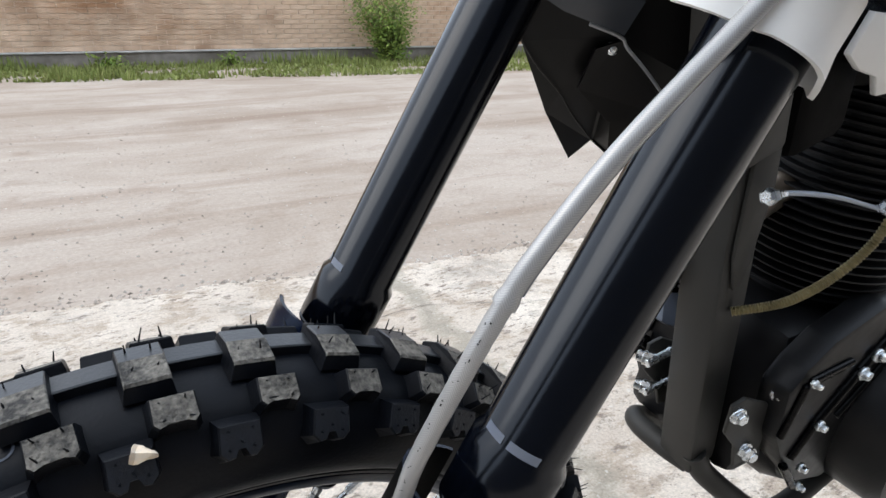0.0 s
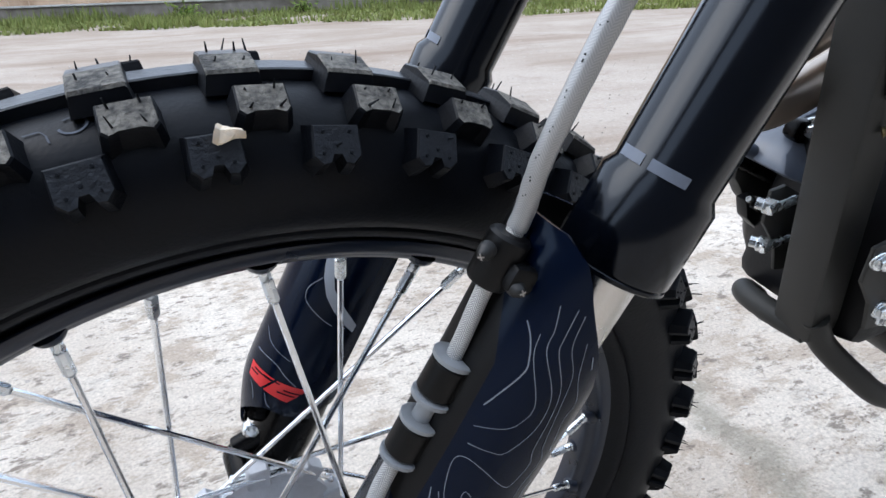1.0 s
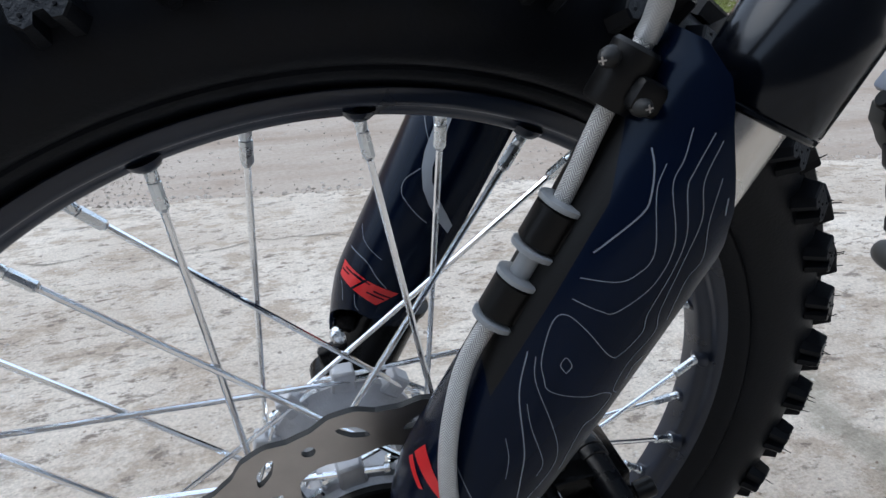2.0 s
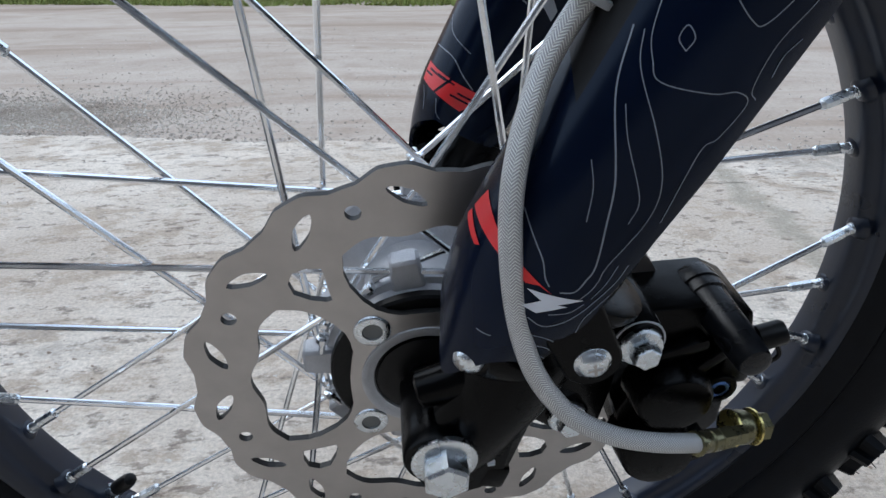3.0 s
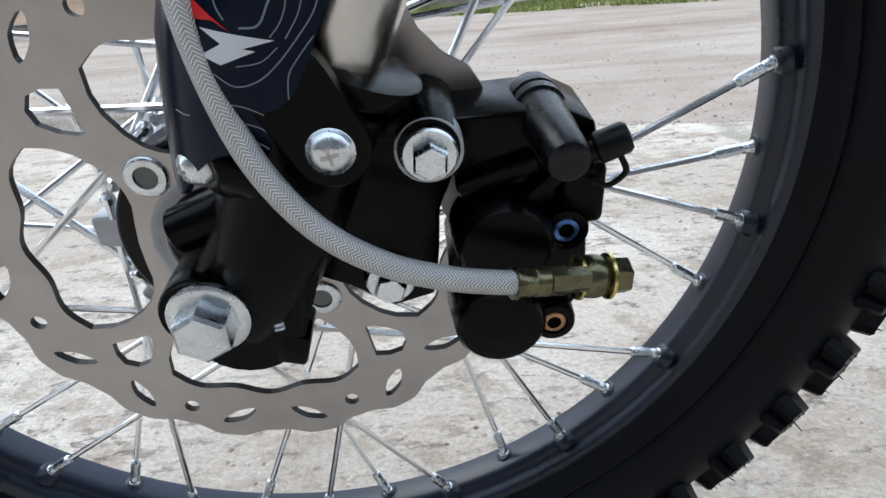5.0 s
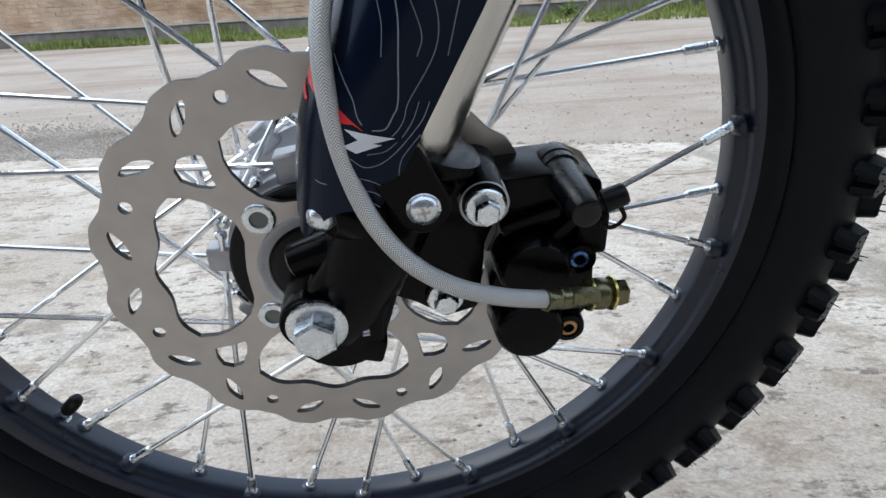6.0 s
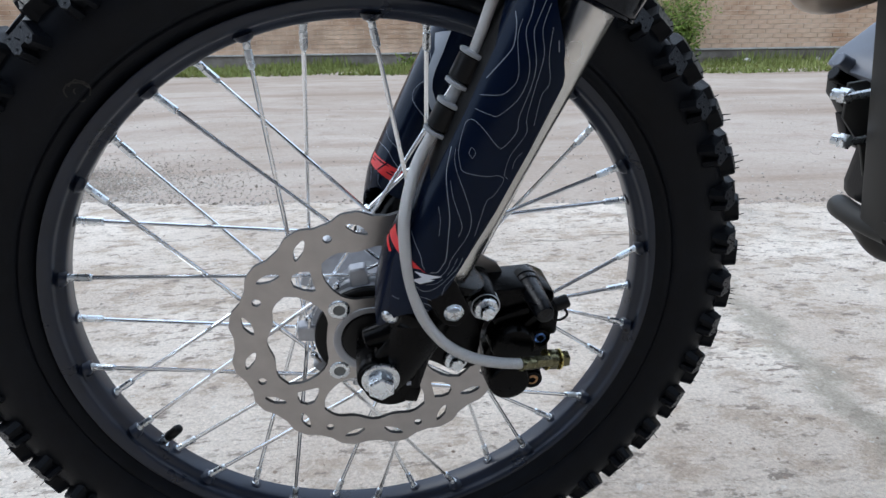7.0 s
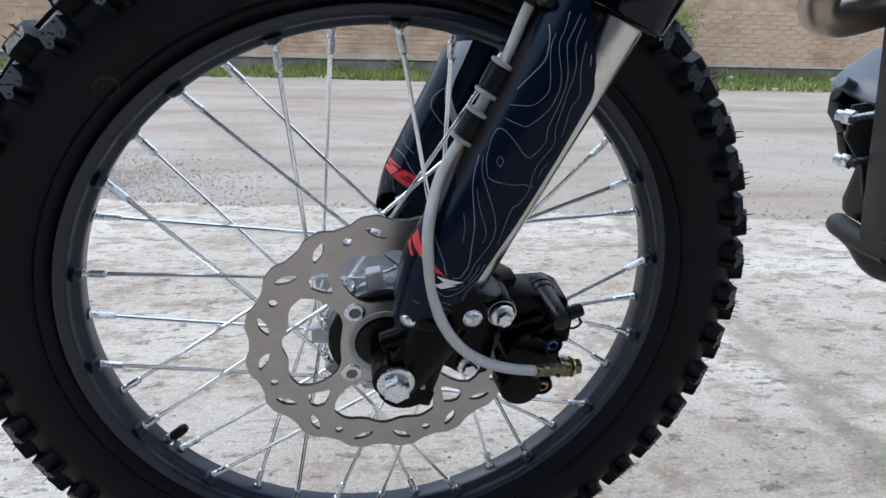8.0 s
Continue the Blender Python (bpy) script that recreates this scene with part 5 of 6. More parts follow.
    lathe(bm, a, b, [(0, 0.0044), (0.0002, 0.0056), (0.0010, 0.0057), (0.0016, 0.0049), (0.0062, 0.0050), (0.0068, 0.0046), (0.0078, 0.0046), (0.0084, 0.0051), (0.0125, 0.0051), (0.013, 0.0046)], 14)
    lathe(bm, a + (b - a).normalized() * 0.0128, b, [(0, 0.0045), (0.0006, 0.0053), (0.0075, 0.0053), (0.0082, 0.0046), (0.016, 0.0046)], 6, 0.2)
    fit_ = part("banjo_fitting", bm, BRASS, hose, "olive zinc-plated crimped banjo fitting")
    bm = bmesh.new()
    a, w = Vector((0.134, -0.104, -0.018)), Vector((0.93, 0.1, -0.28)).normalized()
    lathe(bm, a - w * 0.001, a + w, [(0, 0.0052), (0.0012, 0.0068), (0.0035, 0.0078), (0.006, 0.0081), (0.0085, 0.0078), (0.0105, 0.0068), (0.0112, 0.0058)], 28)
    part("banjo_eye", bm, BRASS, fit_)
    for d in (-0.0012, 0.0102):
        bm = bmesh.new()
        lathe(bm, a + w * d, a + w, [(0, 0.0062), (0.0003, 0.0084), (0.0014, 0.0086), (0.0019, 0.0079), (0.002, 0.006)], 28)
        part("sealing_washer", bm, YELLOW_ZINC, fit_, "bright yellow zinc-plated sealing washer")
    bm = bmesh.new()
    lathe(bm, a + w * 0.012, a + w, [(0, 0.0072), (0.0008, 0.0072), (0.001, 0.0068), (0.0062, 0.0068), (0.0070, 0.0058), (0.0071, 0.001)], 6, 0.3)
    part("banjo_bolt", bm, BRASS, fit_)
    return hose


make_hose()

# black tie that joins the hose guides to the fork guard
bm = bmesh.new()
sweep(bm, [leg_point(0.155 + 0.013 * k, -0.0505, -0.083, -1) for k in range(10)], 0.0056, 14)
part("guide_rail", bm, PLASTIC, near_leg, "smooth black guide rail")


# ---- frame, engine and bodywork behind the wheel ----
def box_beam(bm, a, b, along_x, wx, wy, bevel):
    a, b = Vector(a), Vector(b)
    z = (b - a).normalized()
    y = Vector((0, 1, 0))
    x = y.cross(z).normalized()
    m = Matrix((x, z.cross(x), z)).transposed().to_4x4()
    m.translation = (a + b) / 2
    block(bm, m, (wx, wy, (b - a).length), bevel)


def make_frame():
    bm = bmesh.new()
    box_beam(bm, (0.527, 0.01, -0.045), (0.478, 0.01, 0.36), 0, 0.04, 0.042, 0.004)
    frame_ = part("frame_downtube", bm, FRAME, motorcycle, "dark grey box-section frame downtube")
    bm = bmesh.new()
    sweep(bm, smooth_path([(0.515, -0.005, -0.02), (0.53, -0.012, -0.055), (0.565, -0.035, -0.10), (0.60, -0.05, -0.135), (0.65, -0.055, -0.155), (0.75, -0.055, -0.15), (0.9, -0.055, -0.14)], 8), 0.0125, 18)
    part("cradle_tube", bm, FRAME, frame_, "dark grey round engine cradle tube")
    bm = bmesh.new()
    sweep(bm, smooth_path([(0.52, 0.0, -0.045), (0.516, 0.03, -0.046), (0.516, 0.065, -0.047), (0.528, 0.083, -0.055), (0.56, 0.09, -0.085), (0.61, 0.095, -0.14), (0.7, 0.095, -0.165), (0.9, 0.095, -0.16)], 8), 0.0125, 18)
    part("cradle_tube", bm, FRAME, frame_)
    hull_part("gusset", [(0.47, 0.33), (0.476, 0.245), (0.487, 0.21), (0.497, 0.215), (0.505, 0.30), (0.495, 0.36)], -0.012, -0.016, FRAME, frame_, "dark grey gusset plate", 0.0015)
    bm = bmesh.new()
    box_beam(bm, (0.478, 0.01, 0.33), (0.43, 0.012, 0.62), 0, 0.05, 0.055, 0.006)
    part("steering_head", bm, FRAME, frame_)
    for yy in (-0.041, 0.053):
        hull_part("engine_mount", [(0.487, 0.1), (0.505, 0.1), (0.56, 0.06), (0.562, 0.0), (0.545, -0.012), (0.522, -0.005), (0.512, 0.03), (0.487, 0.065)], yy, yy + (0.004 if yy > 0 else -0.004), FRAME, frame_, "dark grey engine mounting plate", 0.001)
    for at, way in (((0.486, 0.051, 0.092), (-0.3, 1, 0)), ((0.498, 0.056, 0.042), (-0.3, 1, 0))):
        bm = bmesh.new()
        p = Vector(at)
        lathe(bm, p + Vector((-0.006, -0.01, 0)), p + Vector((-0.02, 0.02, 0)), [(0, 0.0075), (0.009, 0.0075), (0.010, 0.0055), (0.016, 0.0055)], 8)
        lathe(bm, p + Vector((0.02, -0.01, 0)), p + Vector((-0.03, -0.01, 0)), [(0, 0.004), (0.035, 0.004)], 8)
        part("mount_bolt", bm, ZINC, frame_)
    for at in ((0.495, -0.0475, 0.086), (0.539, -0.0475, 0.004), (0.553, -0.0475, 0.082), (0.528, -0.047, 0.018)):
        hexbolt("mount_bolt", at, (-0.25, -1, 0.1), frame_, 0.0085, 0.0062, 0.006, spin=0.4)
    return frame_


make_frame()


def make_engine():
    bm = bmesh.new()
    lathe(bm, (0.70, 0.16, -0.02), (0.70, -0.06, -0.02), [(0, 0.1), (0.02, 0.115), (0.19, 0.115), (0.21, 0.105), (0.215, 0.09)], 48)
    block(bm, pose(0.64, 0.04, 0.02, 0, 12, 0), (0.17, 0.15, 0.19), 0.02)
    engine = part("engine", bm, ENGINE, motorcycle, "black air-cooled single engine with fins")
    # covers and their stepped edges
    # the far side: a sloping dome over a stepped ledge, a skirt and the bolted lugs below it
    dome = hull_part("engine_cover", [(0.534, 0.086), (0.546, 0.101), (0.566, 0.112), (0.585, 0.124), (0.64, 0.13), (0.67, 0.10), (0.66, 0.05), (0.605, 0.045)], 0.155, 0.108, COVER, engine, "glossy domed engine cover coloured grey-blue for the sky it mirrors", 0.006)
    for v in dome.data.vertices:
        if v.co.y < 0.13:
            v.co.y -= max(0.0, 0.126 - v.co.z) * 0.75
    hull_part("cover_boss", [(0.553, 0.115), (0.559, 0.131), (0.580, 0.125), (0.600, 0.113), (0.605, 0.090), (0.576, 0.092)], 0.108, 0.092, CAST, engine, "black rounded casting boss", 0.004)
    bm = bmesh.new()
    rod(bm, (0.527, 0.124, 0.1), (0.66, 0.108, 0.012), 0.0075, 16, 0.001)
    part("cover_ledge", bm, COVER, engine, "stepped ledge along the cover, coloured grey-blue for the mirrored sky")
    bm = bmesh.new()
    rod(bm, (0.533, 0.136, 0.082), (0.66, 0.115, -0.005), 0.0095, 16, 0.002)
    part("cover_ledge", bm, CAST, engine, "black rounded ledge along the cover")
    hull_part("cover_skirt", [(0.536, 0.075), (0.56, 0.07), (0.614, 0.036), (0.596, 0.010), (0.567, 0.013), (0.556, 0.026), (0.546, 0.043), (0.537, 0.055)], 0.150, 0.132, FRAME, engine, "dark grey cast skirt", 0.003)
    hull_part("cover_lug", [(0.533, 0.041), (0.551, 0.040), (0.566, 0.028), (0.570, -0.007), (0.562, -0.006), (0.541, 0.016)], 0.125, 0.110, ENGINE, engine, "black cast lug", 0.002)
    for a, b in (((0.536, 0.108, 0.043), (0.568, 0.106, 0.016)), ((0.566, 0.106, 0.083), (0.605, 0.104, 0.062))):
        bm = bmesh.new()
        d = Vector(b) - Vector(a)
        lathe(bm, a, b, [(0, 0.003), (0.0012, 0.0046), (0.006, 0.0046), (0.0062, 0.0062), (d.length, 0.0066)], 14)
        part("dowel", bm, CAST, engine, "black round dowel with a dull tip")
        socket_head("dowel_screw", Vector(a) - d.normalized() * 0.002, -d, engine, 0.0034, RECESS)
    hexbolt("cover_bolt", (0.578, 0.092, 0.117), (-0.7, -0.7, 0.1), engine, 0.012, 0.0085, 0.008, spin=0.4)
    hexbolt("cover_bolt", (0.570, 0.085, 0.072), (-0.7, -0.7, 0.1), engine, 0.007, 0.005, 0.006, spin=0.1)
    hull_part("engine_cover", [(0.545, 0.095), (0.565, 0.115), (0.60, 0.132), (0.68, 0.14), (0.80, 0.11), (0.82, -0.12), (0.70, -0.135), (0.625, -0.09), (0.585, -0.03), (0.552, 0.03)], -0.03, -0.062, ENGINE, engine, "black engine side cover", 0.006)
    for a, b, r in (((0.553, 0.035), (0.565, 0.10), 0.004), ((0.616, 0.018), (0.667, 0.063), 0.0062), ((0.667, 0.063), (0.76, 0.125), 0.0066), ((0.59, -0.02), (0.616, 0.018), 0.0055), ((0.585, -0.03), (0.625, -0.09), 0.005), ((0.57, 0.10), (0.64, 0.09), 0.0045), ((0.66, 0.0), (0.76, 0.07), 0.005)):
        bm = bmesh.new()
        rod(bm, (a[0], -0.063, a[1]), (b[0], -0.064, b[1]), r, 12, 0.001)
        part("casting_rim", bm, CAST, engine)
    for x, z, r in ((0.616, 0.018, 1.0), (0.613, -0.045, 0.9), (0.667, 0.063, 1.25), (0.684, 0.079, 1.25), (0.628, -0.088, 0.8), (0.566, 0.105, 0.7)):
        hexbolt("cover_bolt", (x, -0.0695, z), (-0.1, -1, 0.1), engine, 0.0062 * r, 0.0044 * r, 0.006, spin=x * 40)
    for k in range(24):
        bm = bmesh.new()
        c = Vector((0.705, 0.04, 0.118)) + Vector((0.18, 0, 0.98)) * (0.0092 * k)
        r = 0.082 + 0.006 * math.sin(k * 0.3)
        lathe(bm, c, c + Vector((0.18, 0, 0.98)), [(0, r - 0.001), (0.0006, r), (0.0022, r), (0.0028, r - 0.001)], 40)
        part("cooling_fin", bm, ENGINE, engine)
    bm = bmesh.new()
    lathe(bm, (0.80, -0.04, -0.06), (0.80, -0.2, -0.06), [(0, 0.115), (0.07, 0.112), (0.082, 0.104), (0.086, 0.085), (0.087, 0.001)], 48)
    part("clutch_case", bm, ENGINE, engine, "black round clutch case")
    bm = bmesh.new()
    lathe(bm, (0.70, 0.04, 0.09), (0.745, 0.04, 0.335), [(0, 0.066), (0.25, 0.066)], 32)
    part("cylinder", bm, ENGINE, engine)
    return engine


make_engine()

# ribbed conduit that sweeps in front of the cylinder
bm = bmesh.new()
arc = smooth_path([(0.495, -0.014, 0.184), (0.512, -0.03, 0.192), (0.525, -0.04, 0.198), (0.546, -0.046, 0.204), (0.566, -0.05, 0.2115), (0.588, -0.0555, 0.2275), (0.602, -0.059, 0.248), (0.612, -0.06, 0.28), (0.615, -0.06, 0.33)], 34)
sweep(bm, arc, lambda i: (0.0043, 0.0043, 0.0034, 0.0034)[i % 4], 12)
part("ribbed_conduit", bm, RIBBED, motorcycle, "gold ribbed cable conduit", smooth=False)
bm = bmesh.new()
sweep(bm, smooth_path([(0.47, -0.032, 0.311), (0.5, -0.031, 0.305), (0.575, -0.03, 0.277), (0.68, -0.03, 0.23), (0.78, -0.03, 0.2)], 8), 0.0021, 10)
cable = part("clutch_cable", bm, GREY_PRINT, motorcycle, "pale grey control cable")
bm = bmesh.new()
lathe(bm, (0.462, -0.034, 0.315), (0.5, -0.031, 0.305), [(0, 0.0045), (0.003, 0.0065), (0.010, 0.0065), (0.012, 0.0045), (0.024, 0.0036), (0.03, 0.0028)], 6)
part("cable_adjuster", bm, ZINC, cable, "zinc-plated cable adjuster nut")
bm = bmesh.new()
lathe(bm, (0.655, -0.034, 0.243), (0.72, -0.03, 0.22), [(0, 0.005), (0.004, 0.0075), (0.012, 0.0075), (0.014, 0.0045)], 6)
part("cable_adjuster", bm, ZINC, cable)

# black air box and tank underside above the engine
bm = bmesh.new()
block(bm, pose(0.76, 0.06, 0.47, 0, 10, 0), (0.42, 0.13, 0.3), 0.03)
part("air_box", bm, DEEP, motorcycle, "matt black moulded air box above the engine")
bm = bmesh.new()
block(bm, pose(0.56, 0.02, 0.41, 0, -6, 0), (0.075, 0.05, 0.2), 0.012)
part("carburettor", bm, DEEP, motorcycle, "dark carburettor body behind the headstock")

# exhaust header
bm = bmesh.new()
sweep(bm, smooth_path([(0.66, 0.062, 0.221), (0.56, 0.062, 0.200), (0.5, 0.06, 0.188), (0.458, 0.058, 0.185), (0.434, 0.056, 0.194), (0.435, 0.056, 0.213), (0.458, 0.06, 0.227), (0.56, 0.07, 0.245)], 10), 0.017, 24)
part("exhaust_header", bm, EXHAUST, motorcycle, "dull heat-tinted steel exhaust header")


def folded_sheet(name, points, faces, material, label, parent=None):
    """A folded plastic sheet from corners and the faces between them, with thickness."""
    bm = bmesh.new()
    v = [bm.verts.new(p) for p in points]
    for f in faces:
        bm.faces.new([v[i] for i in f])
    bm.normal_update()
    ext = bmesh.ops.extrude_face_region(bm, geom=bm.faces[:])["geom"]
    bmesh.ops.translate(bm, vec=(0.003, 0.004, 0), verts=[g for g in ext if isinstance(g, bmesh.types.BMVert)])
    bmesh.ops.recalc_face_normals(bm, faces=bm.faces[:])
    return part(name, bm, material, parent or motorcycle, label, smooth=False)


shroud = folded_sheet("side_shroud", [(0.371, 0.13, 0.401), (0.416, 0.15, 0.328), (0.463, 0.167, 0.265), (0.478, 0.155, 0.284), (0.417, 0.135, 0.349), (0.472, 0.125, 0.281), (0.50, 0.10, 0.315), (0.431, 0.094, 0.402), (0.37, 0.11, 0.449), (0.36, 0.13, 0.56), (0.52, 0.09, 0.56), (0.56, 0.08, 0.33)], [(0, 1, 2, 3, 4), (4, 3, 5, 6, 7), (0, 4, 7, 8), (8, 7, 10, 9), (7, 6, 11, 10)], PLASTIC, "matt black plastic side shroud with a pointed lower edge")
# thin paler line laid along the shroud's fold
bm = bmesh.new()
sweep(bm, smooth_path([(0.368, 0.127, 0.403), (0.39, 0.1305, 0.376), (0.415, 0.132, 0.350), (0.44, 0.142, 0.322), (0.476, 0.152, 0.286)], 4), 0.0006, 6)
part("moulded_edge", bm, FRAME, shroud, smooth=False)
inner = folded_sheet("inner_panel", [(0.415, 0.097, 0.395), (0.43, 0.085, 0.401), (0.478, 0.085, 0.349), (0.51, 0.09, 0.318), (0.45, 0.11, 0.325), (0.415, 0.112, 0.36)], [(0, 1, 2, 3, 4, 5)], PLASTIC, "dark inner panel of the shroud", shroud)
# paler line along the inner panel's edge
bm = bmesh.new()
sweep(bm, smooth_path([(0.40, 0.09, 0.417), (0.425, 0.083, 0.405), (0.432, 0.082, 0.396), (0.455, 0.082, 0.375), (0.48, 0.081, 0.349)], 5), 0.0013, 8)
part("moulded_edge", bm, CLEAR, shroud)
panhead("shroud_screw", (0.428, 0.093, 0.394), (-0.4, -0.9, 0.2), shroud, 0.005)
folded_sheet("lamp_bracket", [(0.335, 0.085, 0.453), (0.371, 0.085, 0.431), (0.425, 0.08, 0.407), (0.433, 0.072, 0.43), (0.43, 0.066, 0.48), (0.345, 0.07, 0.49)], [(0, 1, 2, 3, 4, 5)], GREY_PLASTIC, "glossy moulded bracket under the headstock, coloured dark grey for reflected sky")
# lower triple clamp and the white fork shield
bm = bmesh.new()
c = leg_point(0.60, -0.005, 0, -1)
block(bm, Matrix.Translation(c) @ basis(UPW, (0, 1, 0)).to_4x4(), (0.075, 0.24, 0.045), 0.01)
part("triple_clamp", bm, GLOSS, motorcycle, "black lower fork clamp")


def make_shield():
    bm = bmesh.new()
    rows = []
    for layer in (0.0, -0.003):
        g = []
        for i in range(13):
            row = []
            for j in range(25):
                f = j / 24
                a = -125 + 232 * f
                s0 = 0.544 - 0.007 * max(0, 1 - abs(f - 0.33) / 0.09) - 0.004 * max(0, (f - 0.75) / 0.25)
                s = s0 + (0.72 - s0) * i / 12
                r = 0.0285 + 0.0055 * max(0, min(1, (0.47 - f) / 0.2)) + 0.019 * max(0, (f - 0.82) / 0.18) + layer + (0.0022 if i == 0 else 0)
                row.append(bm.verts.new(leg_point(s, -0.002 - r * math.sin(radians(a)), -0.083 - r * math.cos(radians(a)), -1)))
            g.append(row)
        for i in range(12):
            for j in range(24):
                bm.faces.new((g[i][j], g[i][j + 1], g[i + 1][j + 1], g[i + 1][j]))
        rows.append(g)
    o, n = rows
    bridge(bm, o[0] + [o[i][24] for i in range(1, 13)] + o[12][23::-1] + [o[i][0] for i in range(11, 0, -1)], n[0] + [n[i][24] for i in range(1, 13)] + n[12][23::-1] + [n[i][0] for i in range(11, 0, -1)])
    part("fork_shield", bm, WHITE_PLASTIC, motorcycle, "white plastic fork shield")


make_shield()
hull_part("side_panel", [(0.535, 0.398), (0.555, 0.383), (0.582, 0.373), (0.592, 0.356), (0.66, 0.35), (0.70, 0.44), (0.56, 0.44)], -0.018, -0.024, WHITE_PLASTIC, motorcycle, "white plastic side panel", 0.0015)

# ---- a scrap of dry leaf on the tyre ----
bm = bmesh.new()
grid = []
for i in range(7):
    row = []
    for j in range(5):
        u, v = i / 6 - 0.5, j / 4 - 0.5
        w = 0.0115 * (1 - 1.25 * max(0, u + 0.2))
        row.append(bm.verts.new((u * 0.0125 + 0.0008 * noise.noise((j * 1.9, 3.0, i * 0.4)), v * w * 0.82 * (1 + 0.5 * noise.noise((i * 0.9, 7.0, 0.0))), 0.0035 * math.cos(v * 3.2) + 0.002 * math.sin(u * 5) + 0.0016 * noise.noise((i * 1.7, j * 1.3, 0)))))
    grid.append(row)
for a, b in zip(grid, grid[1:]):
    for j in range(4):
        bm.faces.new((a[j], a[j + 1], b[j + 1], b[j]))
ext = bmesh.ops.extrude_face_region(bm, geom=bm.faces[:])["geom"]
bmesh.ops.translate(bm, vec=(0, 0, 0.0007), verts=[g for g in ext if isinstance(g, bmesh.types.BMVert)])
leaf_turn = basis((0.1, -0.55, 0.83), (1, 0, 0)).to_4x4()
leaf_turn.translation = (0.0505, -0.0372, 0.3262)
leaf = tagged(part("dry_leaf", bm, LEAF_DRY, m=bike_lean @ leaf_turn @ pose(0, 0, 0, 0, 0, 60) @ Matrix.Scale(0.85, 4)), "curled pale dry leaf scrap lying on a tyre knob", "leaf")


# ---- verge: grass, shrub, stones ----
def verge_y(x):
    return max(6.8, 9.1 - 0.22 * x) + 0.25 * noise.noise((x * 0.9, 4.0, 0))


def wall_y(x):
    return 11.3 - 0.105 * x


def make_grass():
    rng = np.random.default_rng(4)
    verts, faces = [], []
    while len(faces) < 52000:
        x = rng.uniform(-6, 14)
        y = verge_y(x) + (wall_y(x) - 0.12 - verge_y(x)) * rng.uniform(0, 1) ** 1.1
        if noise.noise((x * 1.1, y * 1.6, 9)) < -0.28 + 0.1 * rng.normal():
            continue
        h = rng.uniform(0.03, 0.1) * (1.5 if noise.noise((x * 0.8, y * 0.8, 3)) > 0.15 else 0.8)
        a, lean = rng.uniform(0, 6.28), rng.uniform(-0.05, 0.05, 2)
        w = rng.uniform(0.008, 0.018)
        if y > wall_y(x) - 0.45:
            h *= 1.7
        z = dirt_z(x, y) - 0.004
        c, s = math.cos(a) * w, math.sin(a) * w
        k = len(verts)
        verts += [(x - c, y - s, z), (x + c, y + s, z), (x + lean[0] * 0.5 + c * 0.7, y + lean[1] * 0.5 + s * 0.7, z + h * 0.6), (x + lean[0], y + lean[1], z + h)]
        faces += [(k, k + 1, k + 2), (k, k + 2, k + 3)]
    me = bpy.data.meshes.new("grass")
    me.from_pydata(verts, [], faces)
    me.materials.append(GRASS)
    tagged(new("grass", me), "rough green grass verge along the wall", "grass", kind="stuff")


make_grass()


def make_shrub(x, y, height, spread, stems, leaves, seed):
    rng = np.random.default_rng(seed)
    root = tagged(new("shrub"), "young leafy green shrub growing at the foot of the wall", "shrub")
    root.matrix_basis = pose(x, y, -0.02)
    bm = bmesh.new()
    tips = []
    for k in range(stems):
        a, r = rng.uniform(0, 6.28), spread * rng.uniform(0.1, 0.55)
        h = height * rng.uniform(0.45, 1.0)
        pts = [Vector((0.05 * math.cos(a), 0.05 * math.sin(a), 0)), Vector((r * 0.35 * math.cos(a), r * 0.25 * math.sin(a), h * 0.45)), Vector((r * math.cos(a), r * 0.5 * math.sin(a), h))]
        path = smooth_path(pts, 5)
        sweep(bm, path, lambda i: 0.009 * (1 - i / 12), 5)
        tips += path[2:]
    part("stems", bm, BARK, root)
    verts, faces = [], []
    for _ in range(leaves):
        t = tips[rng.integers(len(tips))]
        c = t + Vector(rng.normal(0, 1, 3) * (0.075, 0.06, 0.075)) * spread
        if c.z < 0.04:
            continue
        d = Vector(rng.normal(0, 1, 3)).normalized()
        e = d.orthogonal().normalized()
        n = rng.uniform(0.02, 0.042)
        k = len(verts)
        verts += [c - d * n, c + e * n * 0.5, c + d * n, c - e * n * 0.5]
        faces.append((k, k + 1, k + 2, k + 3))
    me = bpy.data.meshes.new("foliage")
    me.from_pydata([tuple(v) for v in verts], [], faces)
    me.materials.append(LEAF)
    f = new("foliage", me)
    f.parent = root
    f["kind"] = "stuff"


make_shrub(5.35, 10.25, 1.25, 1.35, 30, 5200, 2)
make_shrub(0.9, 10.6, 0.22, 0.5, 8, 260, 5)
make_shrub(2.6, 10.4, 0.2, 0.45, 8, 220, 6)


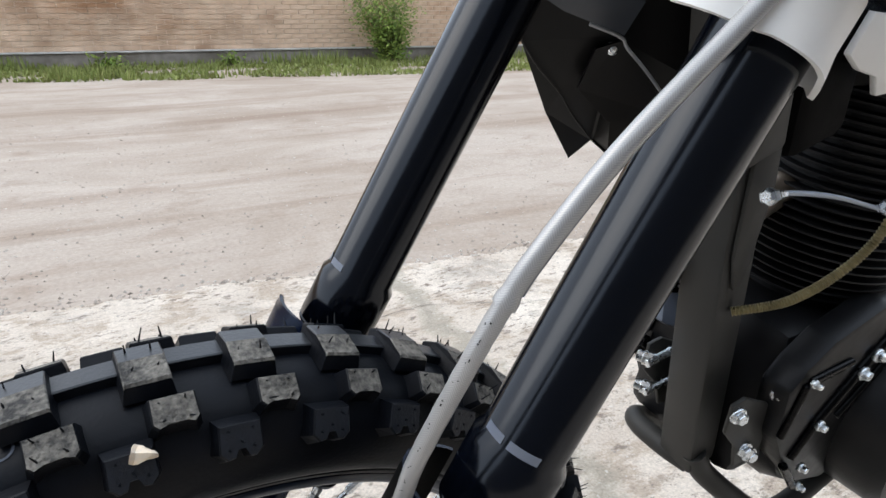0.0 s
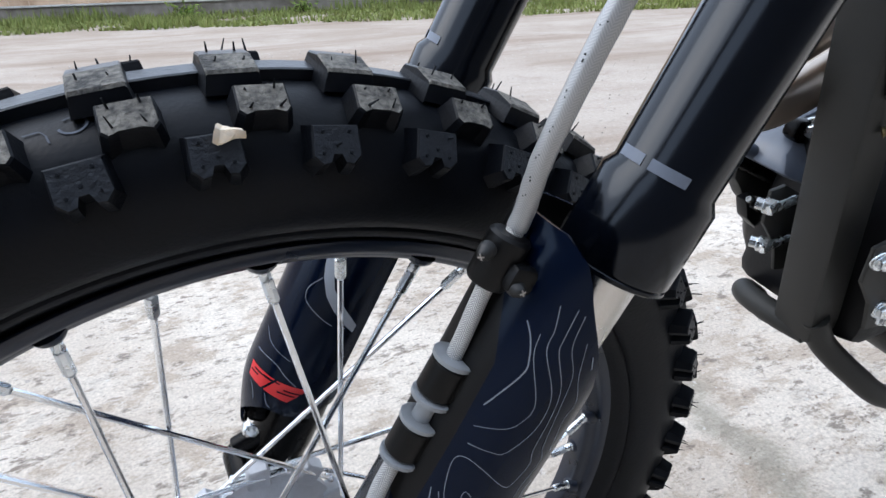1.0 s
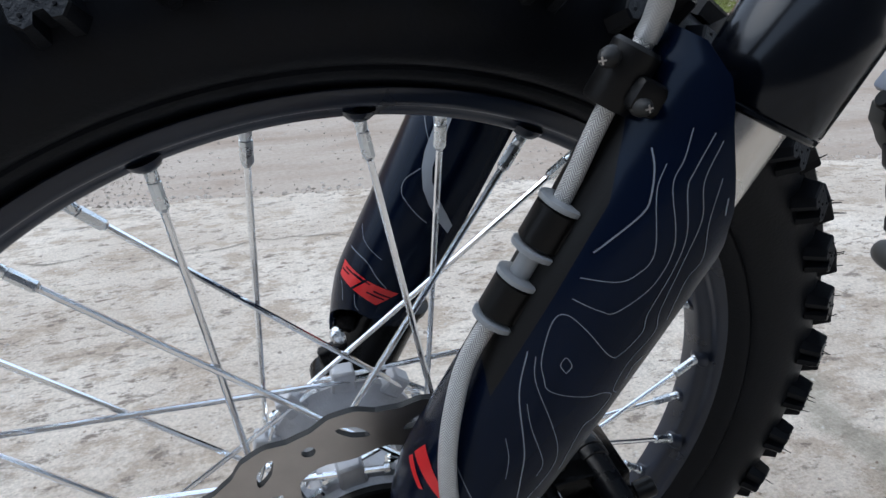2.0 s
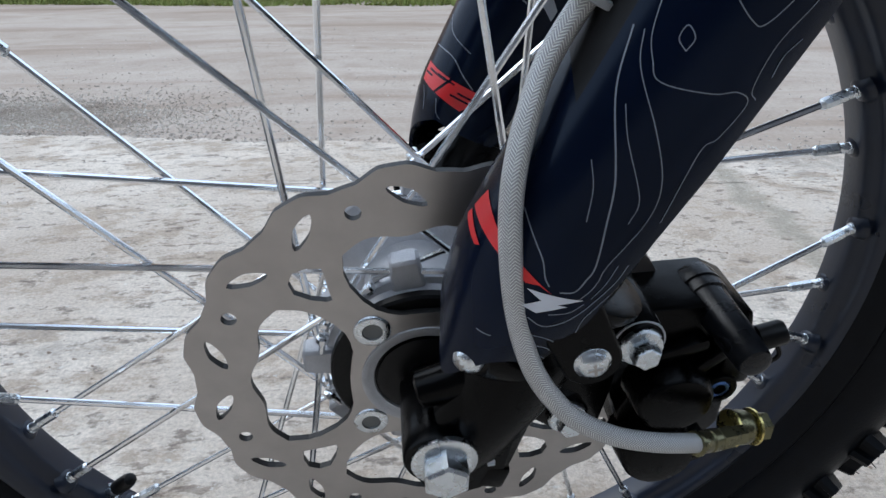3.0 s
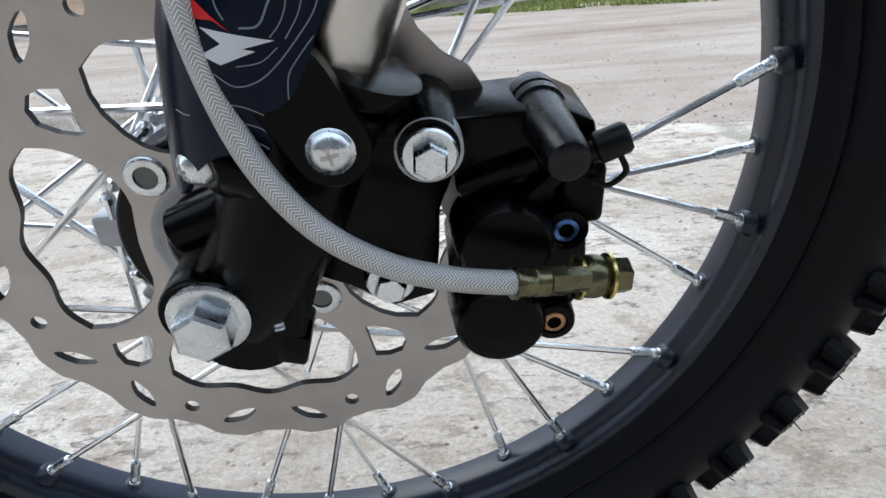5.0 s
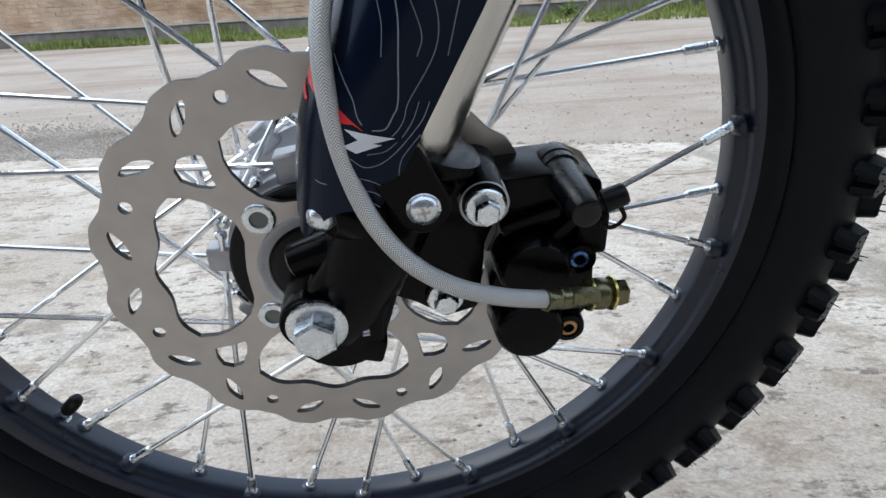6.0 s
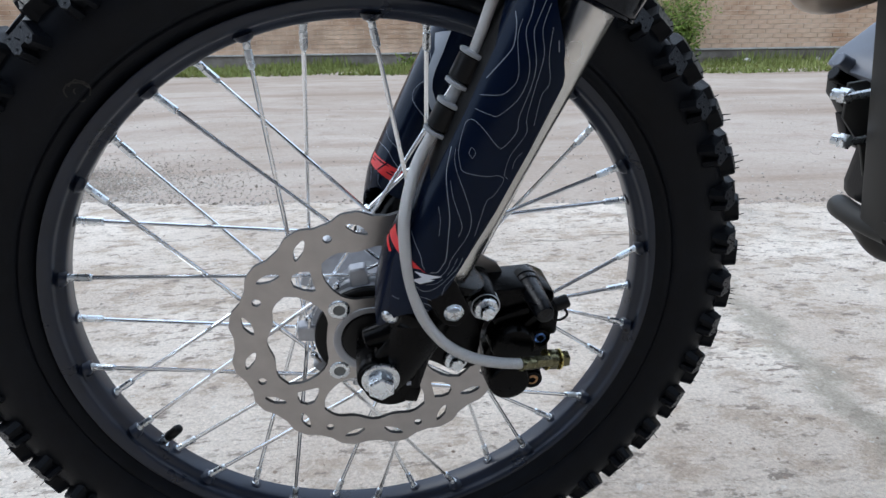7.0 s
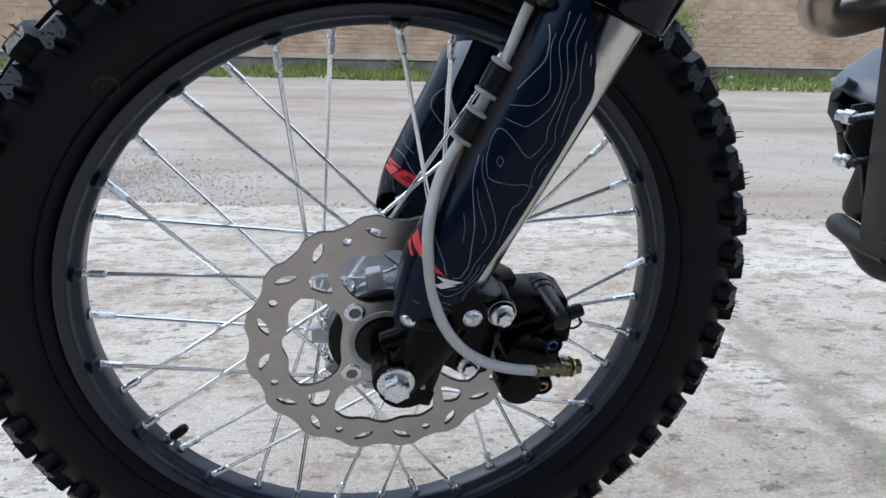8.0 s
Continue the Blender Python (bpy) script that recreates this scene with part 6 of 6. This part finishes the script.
def pebble_mesh(name, spots, label, material=None):
    rng = np.random.default_rng(8)
    verts, faces = [], []
    for x, y, z, r in spots:
        k = len(verts)
        for d in ((1, 0, 0), (-1, 0, 0), (0, 1, 0), (0, -1, 0), (0, 0, 0.7), (0, 0, -0.5)):
            s = r * rng.uniform(0.65, 1.2)
            verts.append((x + d[0] * s + rng.normal(0, r * 0.15), y + d[1] * s + rng.normal(0, r * 0.15), z + d[2] * s))
        for a, b, c in ((0, 2, 4), (2, 1, 4), (1, 3, 4), (3, 0, 4), (2, 0, 5), (1, 2, 5), (3, 1, 5), (0, 3, 5)):
            faces.append((k + a, k + b, k + c))
    me = bpy.data.meshes.new(name)
    me.from_pydata(verts, [], faces)
    me.materials.append(material or PEBBLE)
    tagged(new(name, me), label, "gravel", kind="stuff")


def scatter():
    rng = np.random.default_rng(11)
    spots = []
    for _ in range(5200):
        x, y = rng.uniform(-2.2, 3.5), 1.5 + 4.5 * rng.uniform() ** 1.6
        if y > edge_y(x) + 0.02:
            spots.append((x, y, dirt_z(x, y) + 0.001, 0.0025 + 0.006 * rng.uniform() ** 3))
    for _ in range(2600):
        x = rng.normal(-1.35, 0.45)
        y = edge_y(x) + 0.05 + abs(rng.normal(0, 0.4))
        spots.append((x, y, dirt_z(x, y) + 0.001, 0.003 + 0.006 * rng.uniform() ** 2))
    for _ in range(2600):
        x, y = rng.uniform(-2, 3), rng.uniform(0.0, 1.7)
        if y < edge_y(x) - 0.02 and noise.noise((x * 1.5, y * 2.5, 6)) > -0.15:
            spots.append((x, y, slab_z(x, y), 0.0015 + 0.0045 * rng.uniform() ** 4))
    for _ in range(1500):
        x = rng.uniform(-2, 3)
        y = edge_y(x) + rng.normal(0.0, 0.03)
        spots.append((x, y, -0.004, 0.003 + 0.008 * rng.uniform() ** 3))
    pebble_mesh("gravel", spots, "loose pale grit and pebbles on dirt and concrete")
    spots = []
    for _ in range(16000):
        x, y = rng.uniform(-1.8, 2.2), rng.uniform(-0.1, 1.75)
        if y < edge_y(x) - 0.02 and noise.noise((x * 2.1, y * 3.4, 16)) > 0.08:
            spots.append((x, y, slab_z(x, y) - 0.0008, 0.0012 + 0.0042 * rng.uniform() ** 3))
    pebble_mesh("gravel", spots, "dark and pale chips broken out of the concrete", CHIPS)
    spots = []
    for _ in range(15000):
        x = rng.normal(-1.55, 0.42)
        y = edge_y(x) + 0.42 + rng.normal(0, 0.2)
        if y > edge_y(x) + 0.03:
            spots.append((x, y, dirt_z(x, y) + 0.002, 0.002 + 0.005 * rng.uniform() ** 3))
    pebble_mesh("gravel", spots, "patch of dark grey crushed gravel beside the concrete", GREY_STONE)


scatter()


def stone(x, y, r, label):
    bm = bmesh.new()
    bmesh.ops.create_icosphere(bm, subdivisions=2, radius=r)
    for v in bm.verts:
        v.co *= 1 + 0.35 * noise.noise(v.co * (2.2 / r) + Vector((x, y, 0)))
        v.co.z *= 0.6
    return tagged(part("stone", bm, CONCRETE, m=pose(x, y, dirt_z(x, y) + r * 0.35, 0, 0, x * 40)), label, "stone")


for x, y, r in ((6.55, 10.2, 0.09), (8.35, 9.95, 0.11), (7.9, 10.3, 0.07), (3.25, 10.7, 0.05), (6.9, 10.5, 0.05)):
    stone(x, y, r, "broken pale stone lying in the grass by the wall")

# ---- bricks ----
def make_bricks():
    L, Hh, D = 0.25, 0.065, 0.12
    bm = bmesh.new()
    block(bm, Matrix(), (L, D, Hh), 0.004, 1)
    first = None
    rng = np.random.default_rng(3)
    verts, faces = [], []
    for row in range(33):
        z = 0.245 + 0.077 * row
        for col in range(-46, 70):
            x = 0.262 * col + (0.131 if row % 2 else 0) + rng.normal(0, 0.002)
            m = WALL_AT @ pose(x, D / 2 - 0.009 + rng.normal(0, 0.0018), z, 0, 0, rng.normal(0, 0.25))
            if row < 12 and 14 <= col < 39:
                if first is None:
                    first = part("brick", bm, BRICK, wall, m=m, smooth=False)
                else:
                    again(first, wall, m)
            else:
                k = len(verts)
                verts += [tuple(m @ Vector((a * L / 2, b * D / 2, c * Hh / 2))) for c in (-1, 1) for b in (-1, 1) for a in (-1, 1)]
                faces += [tuple(k + i for i in q) for q in ((0, 2, 3, 1), (4, 5, 7, 6), (0, 1, 5, 4), (2, 6, 7, 3), (0, 4, 6, 2), (1, 3, 7, 5))]
    me = bpy.data.meshes.new("brick_courses")
    me.from_pydata(verts, [], faces)
    me.materials.append(BRICK_FAR)
    o = new("brick_courses", me)
    o.parent = wall
    o["kind"] = "stuff"


make_bricks()
